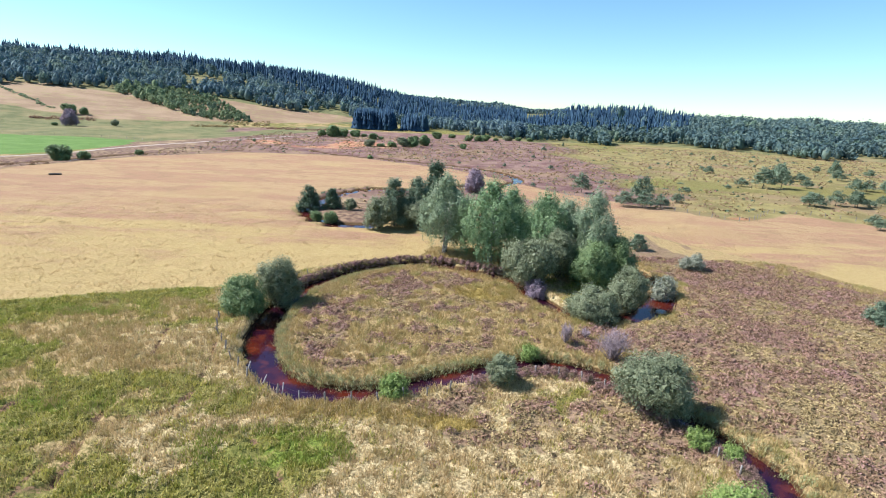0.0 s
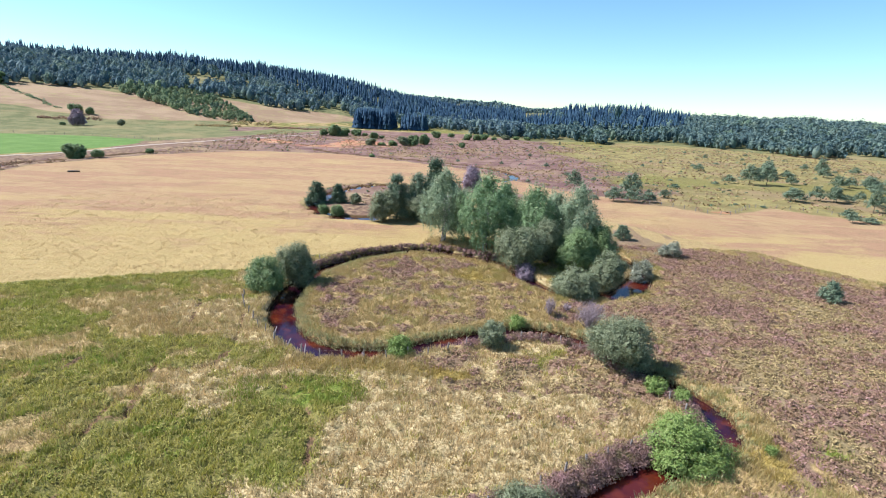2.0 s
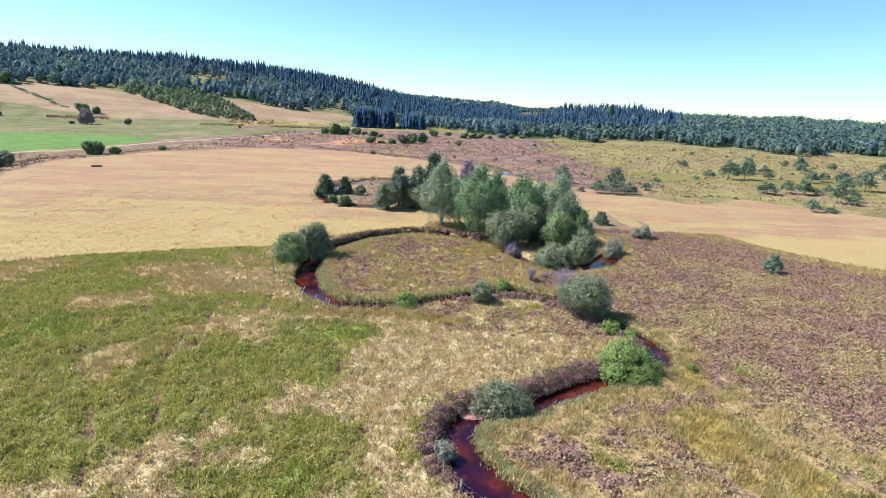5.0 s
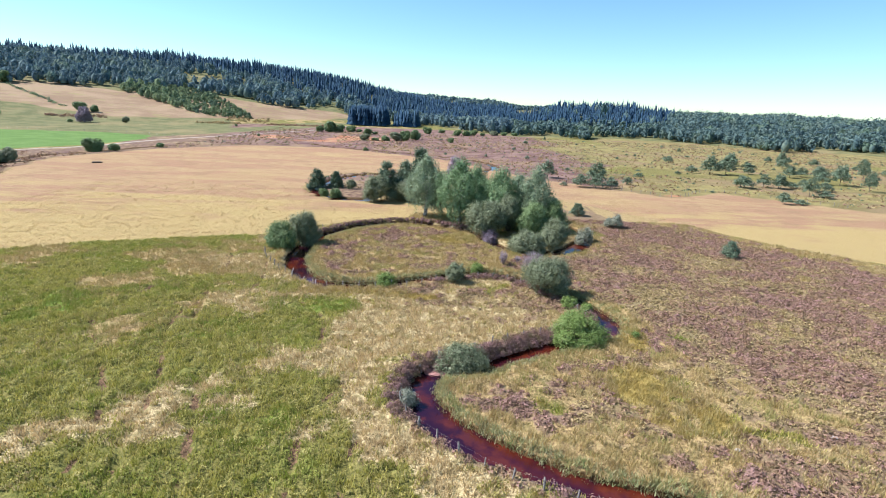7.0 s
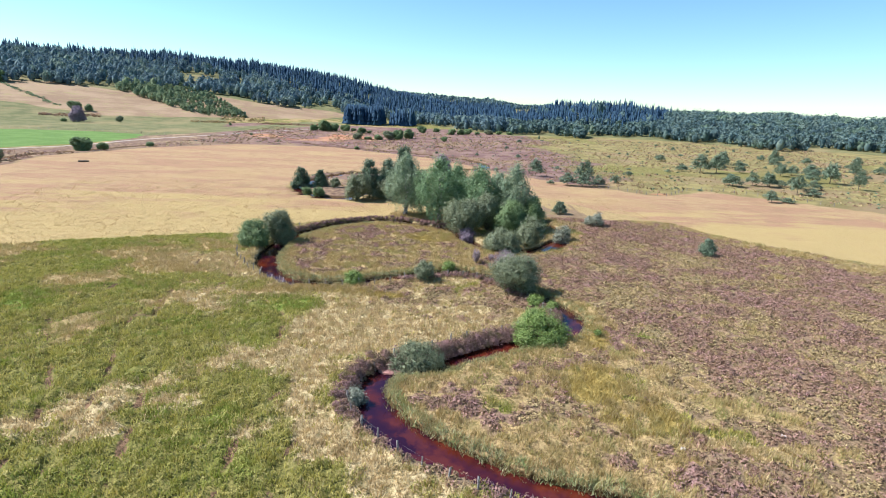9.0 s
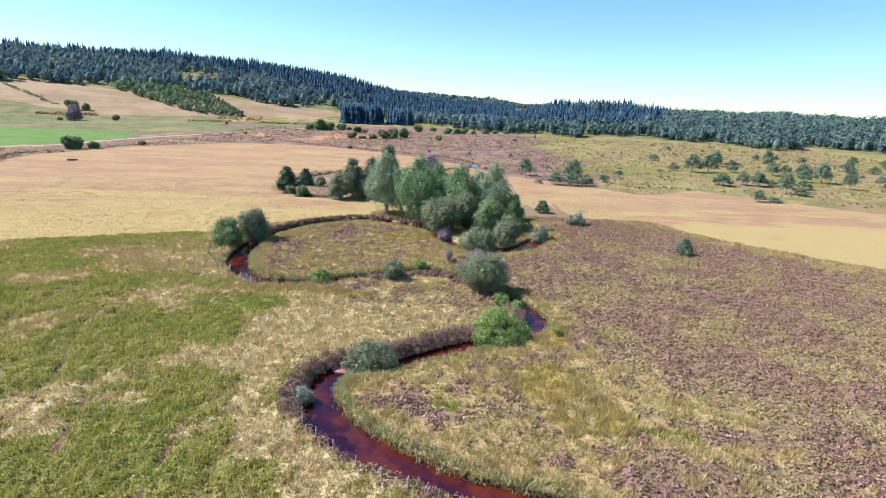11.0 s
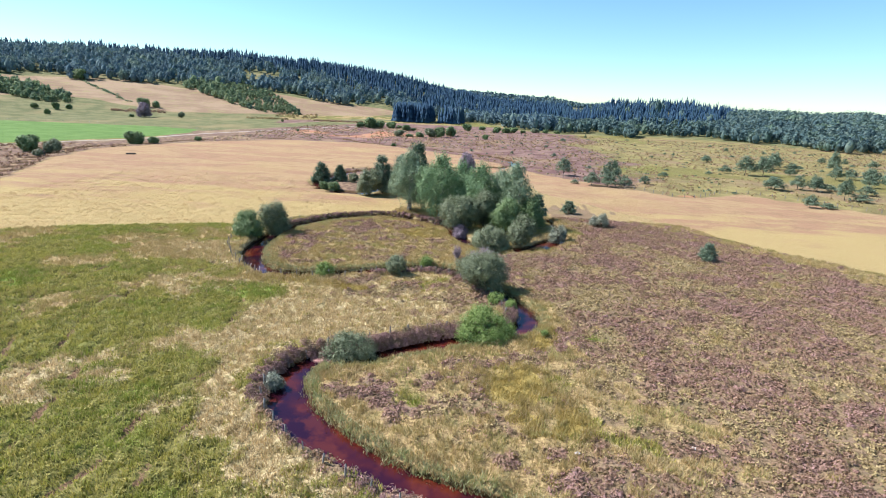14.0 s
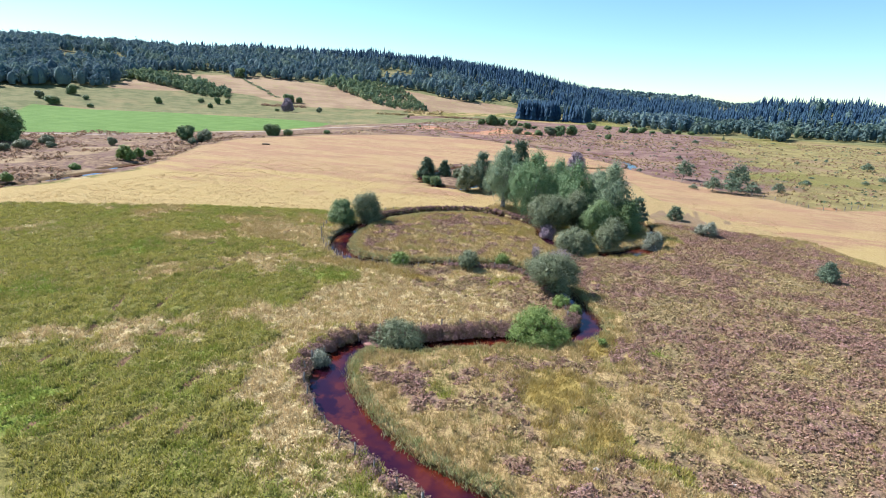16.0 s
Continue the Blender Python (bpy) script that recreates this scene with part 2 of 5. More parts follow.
def zones(x, y):
    """Shares of the kinds of cover at each place, 0 to 1."""
    x, y = np.asarray(x, float), np.asarray(y, float)
    r, az = np.hypot(x, y), np.degrees(np.arctan2(-x, y))
    wx, wy = x + 5 * (fbm(x, y, 11, 41) - 0.5), y + 5 * (fbm(x, y, 11, 44) - 0.5)
    big, mid, small = fbm(x, y, 26, 51, 2), fbm(x, y, 8, 55, 3), fbm(x, y, 2.2, 58, 3)
    d, side, where = to_line(x, y, stream_line, 30)
    heathland = edge(wx, wy, HEATH, 1.0)
    field = edge(x + 0.7 * (wx - x), y + 0.7 * (wy - y), YELLOW_FIELD, 2.4)
    z = {}
    # heather: thick on the open heath, in patches on the islands within the bends
    bar = ramp(-np.hypot((wx - 24) / 22, (wy - 17) / 16), -1.25, -0.75)
    island = inside(x, y, [(-25, 75), (-18, 50), (0, 53), (14, 60), (26, 62), (19, 77), (12, 93), (-6, 101), (-20, 92)]) * 1.0
    near_water = 1 - ramp(d, 2.0, 6.5)
    heath_base = 0.86 - 0.5 * bar - 0.42 * island - 0.75 * near_water
    strip, _, _ = to_line(x, y, np.array([(43., 140.), (57., 125.), (73., 106.), (84., 92.), (120., 59.), (200., 10.)]), 16)
    heath_base = heath_base - 0.6 * (1 - ramp(strip, 1, 13))
    z["heather"] = heathland * ramp(heath_base + 0.55 * (mid - 0.5) + 1.5 * (small - 0.5), 0.22, 0.7)
    bank_heath = (side > 0) * np.exp(-((d - 2.2) / 0.9) ** 2) * ramp(where, WILLOWS - 4, WILLOWS + 12)
    tri = np.exp(-(((x - 13) / 13) ** 2 + ((y - 47) / 9) ** 2))
    z["heather"] = np.maximum(z["heather"], np.maximum(bank_heath * ramp(small, 0.2, 0.4), 0.95 * ramp(tri, 0.15, 0.5) * ramp(mid + 0.7 * (small - 0.5), 0.44, 0.6) * (1 - heathland)))
    # rusty rushes near the water and on the islands
    rim = np.exp(-((d - 3.5) / 3.0) ** 2)
    patch = np.exp(-(((x - 28.5) / 4.5) ** 2 + ((y - 18) / 7.0) ** 2)) + np.exp(-(((x + 10) / 8) ** 2 + ((y - 47.5) / 1.6) ** 2)) + np.exp(-(((x - 6) / 5) ** 2 + ((y - 84) / 5.0) ** 2)) \
        + np.exp(-(((x - 1) / 3.4) ** 2 + ((y - 46) / 1.3) ** 2)) + 0.8 * np.exp(-(((x + 37) / 6) ** 2 + ((y - 30) / 7) ** 2))
    z["rush"] = np.clip(heathland * 0.8 * (1 - 0.6 * bar * ramp(fbm(x, y, 7, 95), 0.4, 0.6)) + 0.85 * rim * ramp(mid, 0.3, 0.6) * (0.4 + 0.6 * heathland) + patch * ramp(small, 0.2, 0.55) + 0.75 * heathland * ramp(big, 0.5, 0.75), 0, 1)
    # bleached straw near the fence, in swathes over the meadow, and towards the dry field
    toward = np.exp(-(d / 10.0) ** 2) * (side > 0) + np.exp(-(((x - 9) / 15) ** 2 + ((y - 40) / 13) ** 2)) + 1.0 * np.exp(-(((x + 37) / 13) ** 2 + ((y - 58) / 8) ** 2)) \
        + 0.45 * np.exp(-(((x + 9) / 18) ** 2 + ((y - 31) / 9) ** 2))
    for px, py, wx_, wy_ in STRAW_STANDS:
        toward = toward + 0.85 * np.exp(-(((x - px) / wx_) ** 2 + ((y - py) / wy_) ** 2))
    for px, py, wx_, wy_ in GREEN_STANDS:
        toward = toward - 0.95 * np.exp(-(((x - px) / wx_) ** 2 + ((y - py) / wy_) ** 2))
    swath = fbm((x + y) * 0.35, (x - y) * 1.0, 7.5, 63, 3)
    lane = 0.4 * np.exp(-(((x - y + 38) / 4.5) ** 2 + ((x + y + 8) / 26) ** 2)) + 0.5 * np.exp(-(((x + 24) / 8) ** 2 + ((y - 42) / 6) ** 2))
    z["straw"] = ramp(0.55 * toward + lane + 1.0 * (swath - 0.5) + 0.5 * (mid - 0.5) + 0.8 * (small - 0.5), 0.06, 0.58)
    z["straw"] = np.clip(np.maximum(z["straw"], heathland * ramp(fbm(x, y, 6, 77) + 0.15 * (1 - ramp(strip, 1, 13)), 0.52, 0.72)), 0, 1)
    open_right = ramp(x - 0.1 * y, 22, 30) * (1 - heathland) * (1 - ramp(r, 190, 230))
    z["straw"] = np.maximum(z["straw"], open_right * 0.9)
    z["rush"] = np.maximum(z["rush"], ramp(y, 98, 106) * (1 - field) * (1 - ramp(r, 200, 240)) * ramp(x, -50, -44) * 0.9)
    z["rush"] = np.maximum(z["rush"], 0.85 * (1 - heathland) * (1 - field) * ramp(y + 0.35 * x, 12, 34) * ramp(-x, 22, 34) * ramp(0.7 * fbm(x, y, 7, 111) + 0.3 * small, 0.46, 0.58))
    rut = np.zeros(x.shape)
    for line in rut_lines:
        dr, _, _ = to_line(x, y, line, 6)
        rut = np.maximum(rut, np.exp(-((dr + 0.9 * (small - 0.5)) / 0.3) ** 2))
    z["rut"] = rut * ramp(fbm(x, y, 3.5, 91), 0.38, 0.58)
    red_lane = np.exp(-(((y - 36 - 0.28 * (x + 28)) / 1.3) ** 2 + ((x + 27) / 13) ** 2)) * ramp(fbm(x, y, 3.0, 92), 0.45, 0.62)
    z["rut"] = np.maximum(z["rut"], 0.85 * red_lane) * (1 - heathland) * (1 - field)
    for line in trail_lines:
        dr, _, _ = to_line(x, y, line, 4)
        z["rut"] = np.maximum(z["rut"], 0.42 * np.exp(-((dr + 0.7 * (small - 0.5)) / 0.32) ** 2) * field * ramp(fbm(x, y, 9, 93), 0.3, 0.5))
    z["field"] = field
    # the wide moor behind, purple in the middle and olive to the right, red-brown by the road
    moor = ramp(r, 150, 190) * (1 - field) * (1 - heathland)
    right = ramp(wx * 4 - (x - wx) * 14 - (y - 150) * 0.25 + 420 * (fbm(x, y, 40, 115) - 0.5), 130, 460)
    z["purple"] = moor * (1 - right) * ramp(wx + 0.35 * y, -60, 0) * (0.75 + 0.25 * ramp(mid, 0.3, 0.6)) * (1 - ramp(r, 520, 600))
    z["olive"] = moor * right * (1 - 0.55 * ramp(fbm(x, y, 60, 61), 0.52, 0.7))
    leftmoor = ramp(-x, 118, 126) * (1 - ramp(y, 150, 210)) * (1 - field)
    z["brown"] = np.clip(leftmoor + moor * (1 - right) * (1 - ramp(y - 0.2 * x, 395, 425)) * ramp(y - 0.2 * x, 300, 320) * 0.8, 0, 1)
    z["brown"] = np.maximum(z["brown"], inside(x, y, [(-36, 136), (-22, 131), (-10, 150), (2, 170), (10, 200), (-25, 190), (-36, 172)]) * (1 - field))
    z["red"] = 1.2 * np.exp(-(((x + 85) / 52) ** 2 + ((y - 375) / 40) ** 2)) + 0.7 * np.exp(-(((x - 92) / 9) ** 2 + ((y - 162) / 6) ** 2))
    z["red"] = np.clip(z["red"] * ramp(fbm(x, y, 30, 66), 0.25, 0.5) * (1 - field), 0, 1)
    rim_d, _, _ = to_line(x, y, np.array([(-62., 300.), (3., 258.), (44., 197.), (75., 170.), (89., 157.), (114., 176.)]), 14)
    z["brown"] = np.clip(z["brown"] + (1 - ramp(rim_d + 6 * (mid - 0.5), 4, 9)) * (1 - field), 0, 1)
    z["bright"] = edge(x, y, GREEN_FIELD, 1.5)
    dr, road_side, _ = to_line(x, y, road_line, 60)
    up_left = np.where(dr < 59, road_side < 0, x + 0.35 * (y - 300) < -130)
    z["brown"] = np.maximum(z["brown"], ramp(-x, 98, 112) * (1 - up_left) * (1 - field) * (1 - ramp(y, 330, 360)))
    pasture = np.maximum(up_left * 1.0, ramp(hill(x, y), 1.0, 3.0) * ramp(az, 4, 8)) * ramp(r, 300, 330) * (1 - z["bright"])
    z["brown"] = z["brown"] * (1 - pasture * ramp(dr, 25, 38))
    z["pasture"] = pasture * (1 - ramp(hill(x, y) - 11 * ramp(az, 31, 42) + 6 * (fbm(x, y, 60, 70) - 0.5), 0.5, 4)) * ramp(dr, 14, 26)
    z["tan"] = np.clip(pasture * ramp(hill(x, y) - 11 * ramp(az, 31, 42) + 6 * (fbm(x, y, 60, 70) - 0.5), 0.5, 4) + ramp(r, 900, 950) * 0.7, 0, 1)
    z["gold"] = np.clip(1.3 * np.exp(-(((x - 28) / 3.6) ** 2 + ((y - 20) / 4.5) ** 2)) + 1.3 * np.exp(-(((x - 31.5) / 3.4) ** 2 + ((y - 13.5) / 3.0) ** 2))
                        + np.exp(-(((x - 7.5) / 5) ** 2 + ((y - 84.5) / 4.0) ** 2)) + np.exp(-(((x + 10) / 8) ** 2 + ((y - 47.2) / 1.5) ** 2)) + np.exp(-(((x - 1) / 3.4) ** 2 + ((y - 46) / 1.2) ** 2))
                        + np.exp(-(((x - 31) / 2.2) ** 2 + ((y - 34) / 5) ** 2)), 0, 1) * ramp(small + 0.3 * mid, 0.35, 0.6) * (d > 1.8)
    z["lush"] = sum(k * np.exp(-(((x - px) / wx_) ** 2 + ((y - py) / wy_) ** 2)) for px, py, wx_, wy_, k in
                    ((-52, 36, 7, 7, 1), (-39, 46, 8, 4, 0.9), (-15, 41, 8, 3, 1), (-47, 17, 9, 6, 0.9), (-50, 70, 12, 2.5, 0.8), (-14, 11, 6, 5, 0.8), (-26, 31, 8, 5, 0.7), (-20, -4, 9, 5, 0.9), (36, 34, 4, 1.2, 0.9)))
    z["lush"] = np.clip(z["lush"], 0, 1) * ramp(0.6 * small + 0.6 * mid, 0.45, 0.7) * (1 - field) * (d > 1.6)
    wood = ramp(r - np.interp(az, *zip(*WOOD_FROM)), -25, 5)
    z["tan"] = z["tan"] * (1 - wood * (1 - np.exp(-((az - 52) / 2.2) ** 2 - ((r - 900) / 50) ** 2)))
    z["pasture"] = np.maximum(z["pasture"], wood)
    z["dirt"] = ramp(-d, -2.2, -1.5) * 1.0
    return z


# ---- materials ----
def material(name):
    m = bpy.data.materials.new(name)
    m.use_nodes = True
    nt = m.node_tree
    nt.nodes.clear()
    out = nt.nodes.new("ShaderNodeOutputMaterial")
    return m, nt, out


class Nodes:
    """Short hand for node trees."""

    def __init__(self, nt):
        self.nt = nt
        self.pos = nt.nodes.new("ShaderNodeNewGeometry").outputs["Position"]

    def put(self, socket, value):
        if hasattr(value, "is_output"):
            self.nt.links.new(value, socket)
        elif isinstance(value, (tuple, list)) and len(value) == 3 and len(socket.default_value) == 4:
            socket.default_value = (*value, 1)
        else:
            socket.default_value = value

    def noise(self, scale, detail=3.0, rough=0.55, where=None, color=False):
        n = self.nt.nodes.new("ShaderNodeTexNoise")
        n.inputs["Scale"].default_value, n.inputs["Detail"].default_value, n.inputs["Roughness"].default_value = scale, detail, rough
        self.nt.links.new(where or self.pos, n.inputs["Vector"])
        return n.outputs["Color" if color else "Fac"]

    def mix(self, fac, a, b):
        n = self.nt.nodes.new("ShaderNodeMix")
        n.data_type = "RGBA"
        self.put(n.inputs["Factor"], fac)
        self.put(n.inputs["A"], a)
        self.put(n.inputs["B"], b)
        return n.outputs["Result"]

    def math(self, op, a, b=0.0, clamp=False):
        n = self.nt.nodes.new("ShaderNodeMath")
        n.operation, n.use_clamp = op, clamp
        self.put(n.inputs[0], a)
        self.put(n.inputs[1], b)
        return n.outputs[0]

    def span(self, v, a, b):
        n = self.nt.nodes.new("ShaderNodeMapRange")
        n.interpolation_type = "SMOOTHSTEP"
        self.put(n.inputs["Value"], v)
        n.inputs["From Min"].default_value, n.inputs["From Max"].default_value = a, b
        return n.outputs["Result"]

    def attr(self, name):
        n = self.nt.nodes.new("ShaderNodeAttribute")
        n.attribute_name = name
        s = self.nt.nodes.new("ShaderNodeSeparateColor")
        self.nt.links.new(n.outputs["Color"], s.inputs[0])
        return s.outputs

    def island(self):
        return self.nt.nodes.new("ShaderNodeNewGeometry").outputs["Random Per Island"]

    def ramp(self, fac, stops):
        n = self.nt.nodes.new("ShaderNodeValToRGB")
        while len(n.color_ramp.elements) < len(stops):
            n.color_ramp.elements.new(0.5)
        for el, (p, c) in zip(n.color_ramp.elements, stops):
            el.position, el.color = p, (*c, 1)
        self.nt.links.new(fac, n.inputs[0])
        return n.outputs[0]

    def bump(self, height, strength, distance):
        n = self.nt.nodes.new("ShaderNodeBump")
        n.inputs["Strength"].default_value, n.inputs["Distance"].default_value = strength, distance
        self.nt.links.new(height, n.inputs["Height"])
        return n.outputs[0]

    def surface(self, out, color, rough=0.9, normal=None, spec=0.2, metal=0.0):
        n = self.nt.nodes.new("ShaderNodeBsdfPrincipled")
        self.put(n.inputs["Base Color"], color)
        self.put(n.inputs["Roughness"], rough)
        n.inputs["Specular IOR Level"].default_value = spec
        n.inputs["Metallic"].default_value = metal
        if normal:
            self.nt.links.new(normal, n.inputs["Normal"])
        self.nt.links.new(n.outputs[0], out.inputs[0])
        return n


def land_material():
    m, nt, out = material("land")
    n = Nodes(nt)
    a, b, c, d, e = (n.attr("zones_" + k) for k in "abcde")
    patch, clump, tuft, fine = n.noise(0.09), n.noise(0.55, 4), n.noise(2.6, 4, 0.6), n.noise(11.0, 3, 0.65)
    wide = n.noise(0.022, 5, 0.6)
    grain = n.math("ADD", n.math("MULTIPLY", tuft, 0.6), n.math("MULTIPLY", fine, 0.4))
    light = n.span(grain, 0.4, 0.6)
    # wet meadow
    col = n.mix(light, (0.09, 0.088, 0.025), (0.27, 0.24, 0.07))
    col = n.mix(n.math("MULTIPLY", n.span(clump, 0.45, 0.65), 0.55), col, (0.25, 0.22, 0.075))
    col = n.mix(n.math("MULTIPLY", n.span(patch, 0.5, 0.7), 0.45), col, (0.15, 0.175, 0.035))
    tuss = n.noise(0.95, 2, 0.5)
    col = n.mix(n.math("MULTIPLY", n.span(tuss, 0.47, 0.36), 0.45), col, (0.085, 0.09, 0.022))
    straw = n.mix(light, (0.22, 0.165, 0.075), (0.62, 0.5, 0.27))
    straw = n.mix(n.math("MULTIPLY", n.span(clump, 0.5, 0.68), 0.45), straw, (0.26, 0.24, 0.09))
    rush = n.mix(light, (0.22, 0.15, 0.068), (0.48, 0.355, 0.165))
    rush = n.mix(n.math("MULTIPLY", n.span(clump, 0.48, 0.66), 0.45), rush, (0.27, 0.235, 0.095))
    heath = n.mix(light, (0.13, 0.09, 0.05), (0.32, 0.225, 0.13))
    heath = n.mix(n.math("MULTIPLY", n.span(clump, 0.5, 0.64), 0.5), heath, (0.27, 0.175, 0.14))
    heath = n.mix(n.math("MULTIPLY", n.span(patch, 0.52, 0.68), 0.45), heath, (0.3, 0.26, 0.11))
    mott = n.noise(0.3, 6, 0.72)
    field = n.mix(light, (0.3, 0.2, 0.1), (0.45, 0.32, 0.17))
    field = n.mix(n.math("MULTIPLY", n.span(mott, 0.43, 0.58), 0.7), field, n.mix(light, (0.27, 0.17, 0.085), (0.42, 0.28, 0.15)))
    swathe = nt.nodes.new("ShaderNodeMapping")
    swathe.inputs["Rotation"].default_value, swathe.inputs["Scale"].default_value = (0, 0, 0.12), (0.02, 0.07, 1)
    nt.links.new(n.pos, swathe.inputs["Vector"])
    streaks = n.noise(1.0, 7, 0.7, swathe.outputs[0])
    field = n.mix(n.math("MULTIPLY", n.span(streaks, 0.44, 0.56), 0.9), field, n.mix(light, (0.26, 0.15, 0.088), (0.385, 0.235, 0.14)))
    dull = n.noise(0.12, 7, 0.75)
    field = n.mix(n.math("MULTIPLY", n.span(dull, 0.5, 0.6), 0.7), field, n.mix(light, (0.22, 0.14, 0.075), (0.34, 0.225, 0.125)))
    field = n.mix(n.math("MULTIPLY", n.span(wide, 0.5, 0.62), 0.25), field, n.mix(light, (0.34, 0.26, 0.1), (0.5, 0.4, 0.17)))
    # yellower and even where it was left uncut, towards the stream
    place = nt.nodes.new("ShaderNodeSeparateXYZ")
    nt.links.new(n.pos, place.inputs[0])
    lean = n.math("ADD", n.math("ADD", place.outputs[1], n.math("MULTIPLY", n.math("ABSOLUTE", place.outputs[0]), 0.1)), n.math("MULTIPLY", n.math("SUBTRACT", streaks, 0.5), 190.0))
    uncut = n.mix(light, (0.325, 0.24, 0.092), (0.455, 0.352, 0.15))
    uncut = n.mix(n.math("MULTIPLY", n.span(mott, 0.46, 0.6), 0.4), uncut, (0.4, 0.29, 0.13))
    field = n.mix(n.math("MULTIPLY", n.span(lean, 142.0, 108.0), 0.85), field, uncut)
    purple = n.mix(n.span(patch, 0.4, 0.62), (0.15, 0.085, 0.075), (0.24, 0.155, 0.125))
    purple = n.mix(n.math("MULTIPLY", n.span(wide, 0.5, 0.66), 0.6), purple, (0.27, 0.19, 0.1))
    purple = n.mix(n.math("MULTIPLY", n.span(clump, 0.54, 0.7), 0.5), purple, (0.13, 0.11, 0.05))
    olive = n.mix(n.span(patch, 0.4, 0.62), (0.19, 0.155, 0.064), (0.275, 0.23, 0.09))
    olive = n.mix(n.math("MULTIPLY", n.span(wide, 0.5, 0.64), 0.8), olive, (0.25, 0.17, 0.1))
    olive = n.mix(n.math("MULTIPLY", n.span(clump, 0.52, 0.68), 0.55), olive, (0.13, 0.14, 0.045))
    brown = n.mix(n.span(clump, 0.38, 0.64), (0.12, 0.075, 0.055), (0.29, 0.2, 0.12))
    brown = n.mix(n.math("MULTIPLY", n.span(patch, 0.48, 0.62), 0.6), brown, (0.17, 0.105, 0.09))
    brown = n.mix(n.math("MULTIPLY", n.span(n.noise(0.05, 5, 0.7), 0.52, 0.62), 0.7), brown, (0.36, 0.27, 0.15))
    red = n.mix(n.span(patch, 0.4, 0.65), (0.36, 0.16, 0.09), (0.44, 0.27, 0.15))
    bright = n.mix(n.span(patch, 0.35, 0.7), (0.108, 0.188, 0.046), (0.14, 0.225, 0.06))
    pasture = n.mix(n.span(patch, 0.38, 0.64), (0.125, 0.132, 0.056), (0.186, 0.178, 0.08))
    pasture = n.mix(n.math("MULTIPLY", n.span(wide, 0.5, 0.64), 0.5), pasture, (0.29, 0.22, 0.11))
    tan = n.mix(n.span(wide, 0.4, 0.62), (0.25, 0.17, 0.104), (0.325, 0.232, 0.142))
    tan = n.mix(n.math("MULTIPLY", n.span(patch, 0.5, 0.68), 0.5), tan, (0.28, 0.25, 0.1))
    rut = n.mix(light, (0.07, 0.044, 0.025), (0.25, 0.155, 0.088))
    dirt = n.mix(light, (0.05, 0.03, 0.015), (0.13, 0.08, 0.03))

    def cover(base, share, top, rough=0.5):
        """Blend with a ragged border."""
        s = n.math("ADD", share, n.math("MULTIPLY", n.math("SUBTRACT", grain, 0.5), rough * 2))
        s = n.math("MULTIPLY", n.span(s, 0.32, 0.68), n.span(share, 0.0, 0.15))
        return n.mix(s, base, top)

    col = cover(col, a[2], straw, 0.8)
    col = cover(col, b[0], rush, 0.7)
    col = cover(col, a[1], heath, 0.6)
    col = cover(col, e[0], n.mix(light, (0.25, 0.185, 0.05), (0.42, 0.32, 0.1)), 0.6)
    col = cover(col, e[1], n.mix(light, (0.1, 0.14, 0.025), (0.22, 0.28, 0.05)), 0.6)
    col = cover(col, b[2], brown)
    col = cover(col, c[0], purple)
    col = cover(col, c[1], olive)
    col = cover(col, c[2], red)
    col = cover(col, d[0], pasture, 0.3)
    col = cover(col, d[1], tan, 0.3)
    col = cover(col, a[0], field, 0.4)
    col = cover(col, b[1], bright, 0.1)
    col = cover(col, d[2], rut, 0.7)
    low = nt.nodes.new("ShaderNodeSeparateXYZ")
    nt.links.new(n.pos, low.inputs[0])
    col = n.mix(n.span(n.math("ADD", n.math("MULTIPLY", low.outputs[2], -1.0), n.math("MULTIPLY", tuft, 0.3)), 0.45, 0.75), col, dirt)
    n.surface(out, col, 0.95, n.bump(grain, 0.9, 0.35), 0.1)
    return m


def leaf_material(name, dark, lightc, warm, gloss=0.55, sheer=0.2, patchy=None, mottle=None, sheen=0.25):
    """Leaves or blades; patchy: (colour, scale) of broad stands; mottle: (dark, light, scale) of single tussocks."""
    m, nt, out = material(name)
    n = Nodes(nt)
    col = n.ramp(n.island(), [(0.0, dark), (0.55, lightc), (0.9, warm), (1.0, lightc)])
    lump = n.noise(0.8, 2)
    col = n.mix(n.math("MULTIPLY", n.span(lump, 0.42, 0.6), 0.5), col, lightc)
    if patchy:
        col = n.mix(n.math("MULTIPLY", n.span(n.noise(patchy[1], 3), 0.5, 0.66), 0.6), col, patchy[0])
    if mottle:
        spots = n.noise(mottle[2], 2, 0.5)
        col = n.mix(n.math("MULTIPLY", n.span(spots, 0.46, 0.33), 0.75), col, mottle[0])
        col = n.mix(n.math("MULTIPLY", n.span(spots, 0.54, 0.68), 0.6), col, mottle[1])
    s = nt.nodes.new("ShaderNodeBsdfPrincipled")
    nt.links.new(col, s.inputs["Base Color"])
    s.inputs["Roughness"].default_value = gloss
    s.inputs["Specular IOR Level"].default_value = sheen
    t = nt.nodes.new("ShaderNodeBsdfTranslucent")
    nt.links.new(col, t.inputs["Color"])
    mx = nt.nodes.new("ShaderNodeMixShader")
    mx.inputs[0].default_value = sheer
    nt.links.new(s.outputs[0], mx.inputs[1])
    nt.links.new(t.outputs[0], mx.inputs[2])
    nt.links.new(mx.outputs[0], out.inputs[0])
    return m


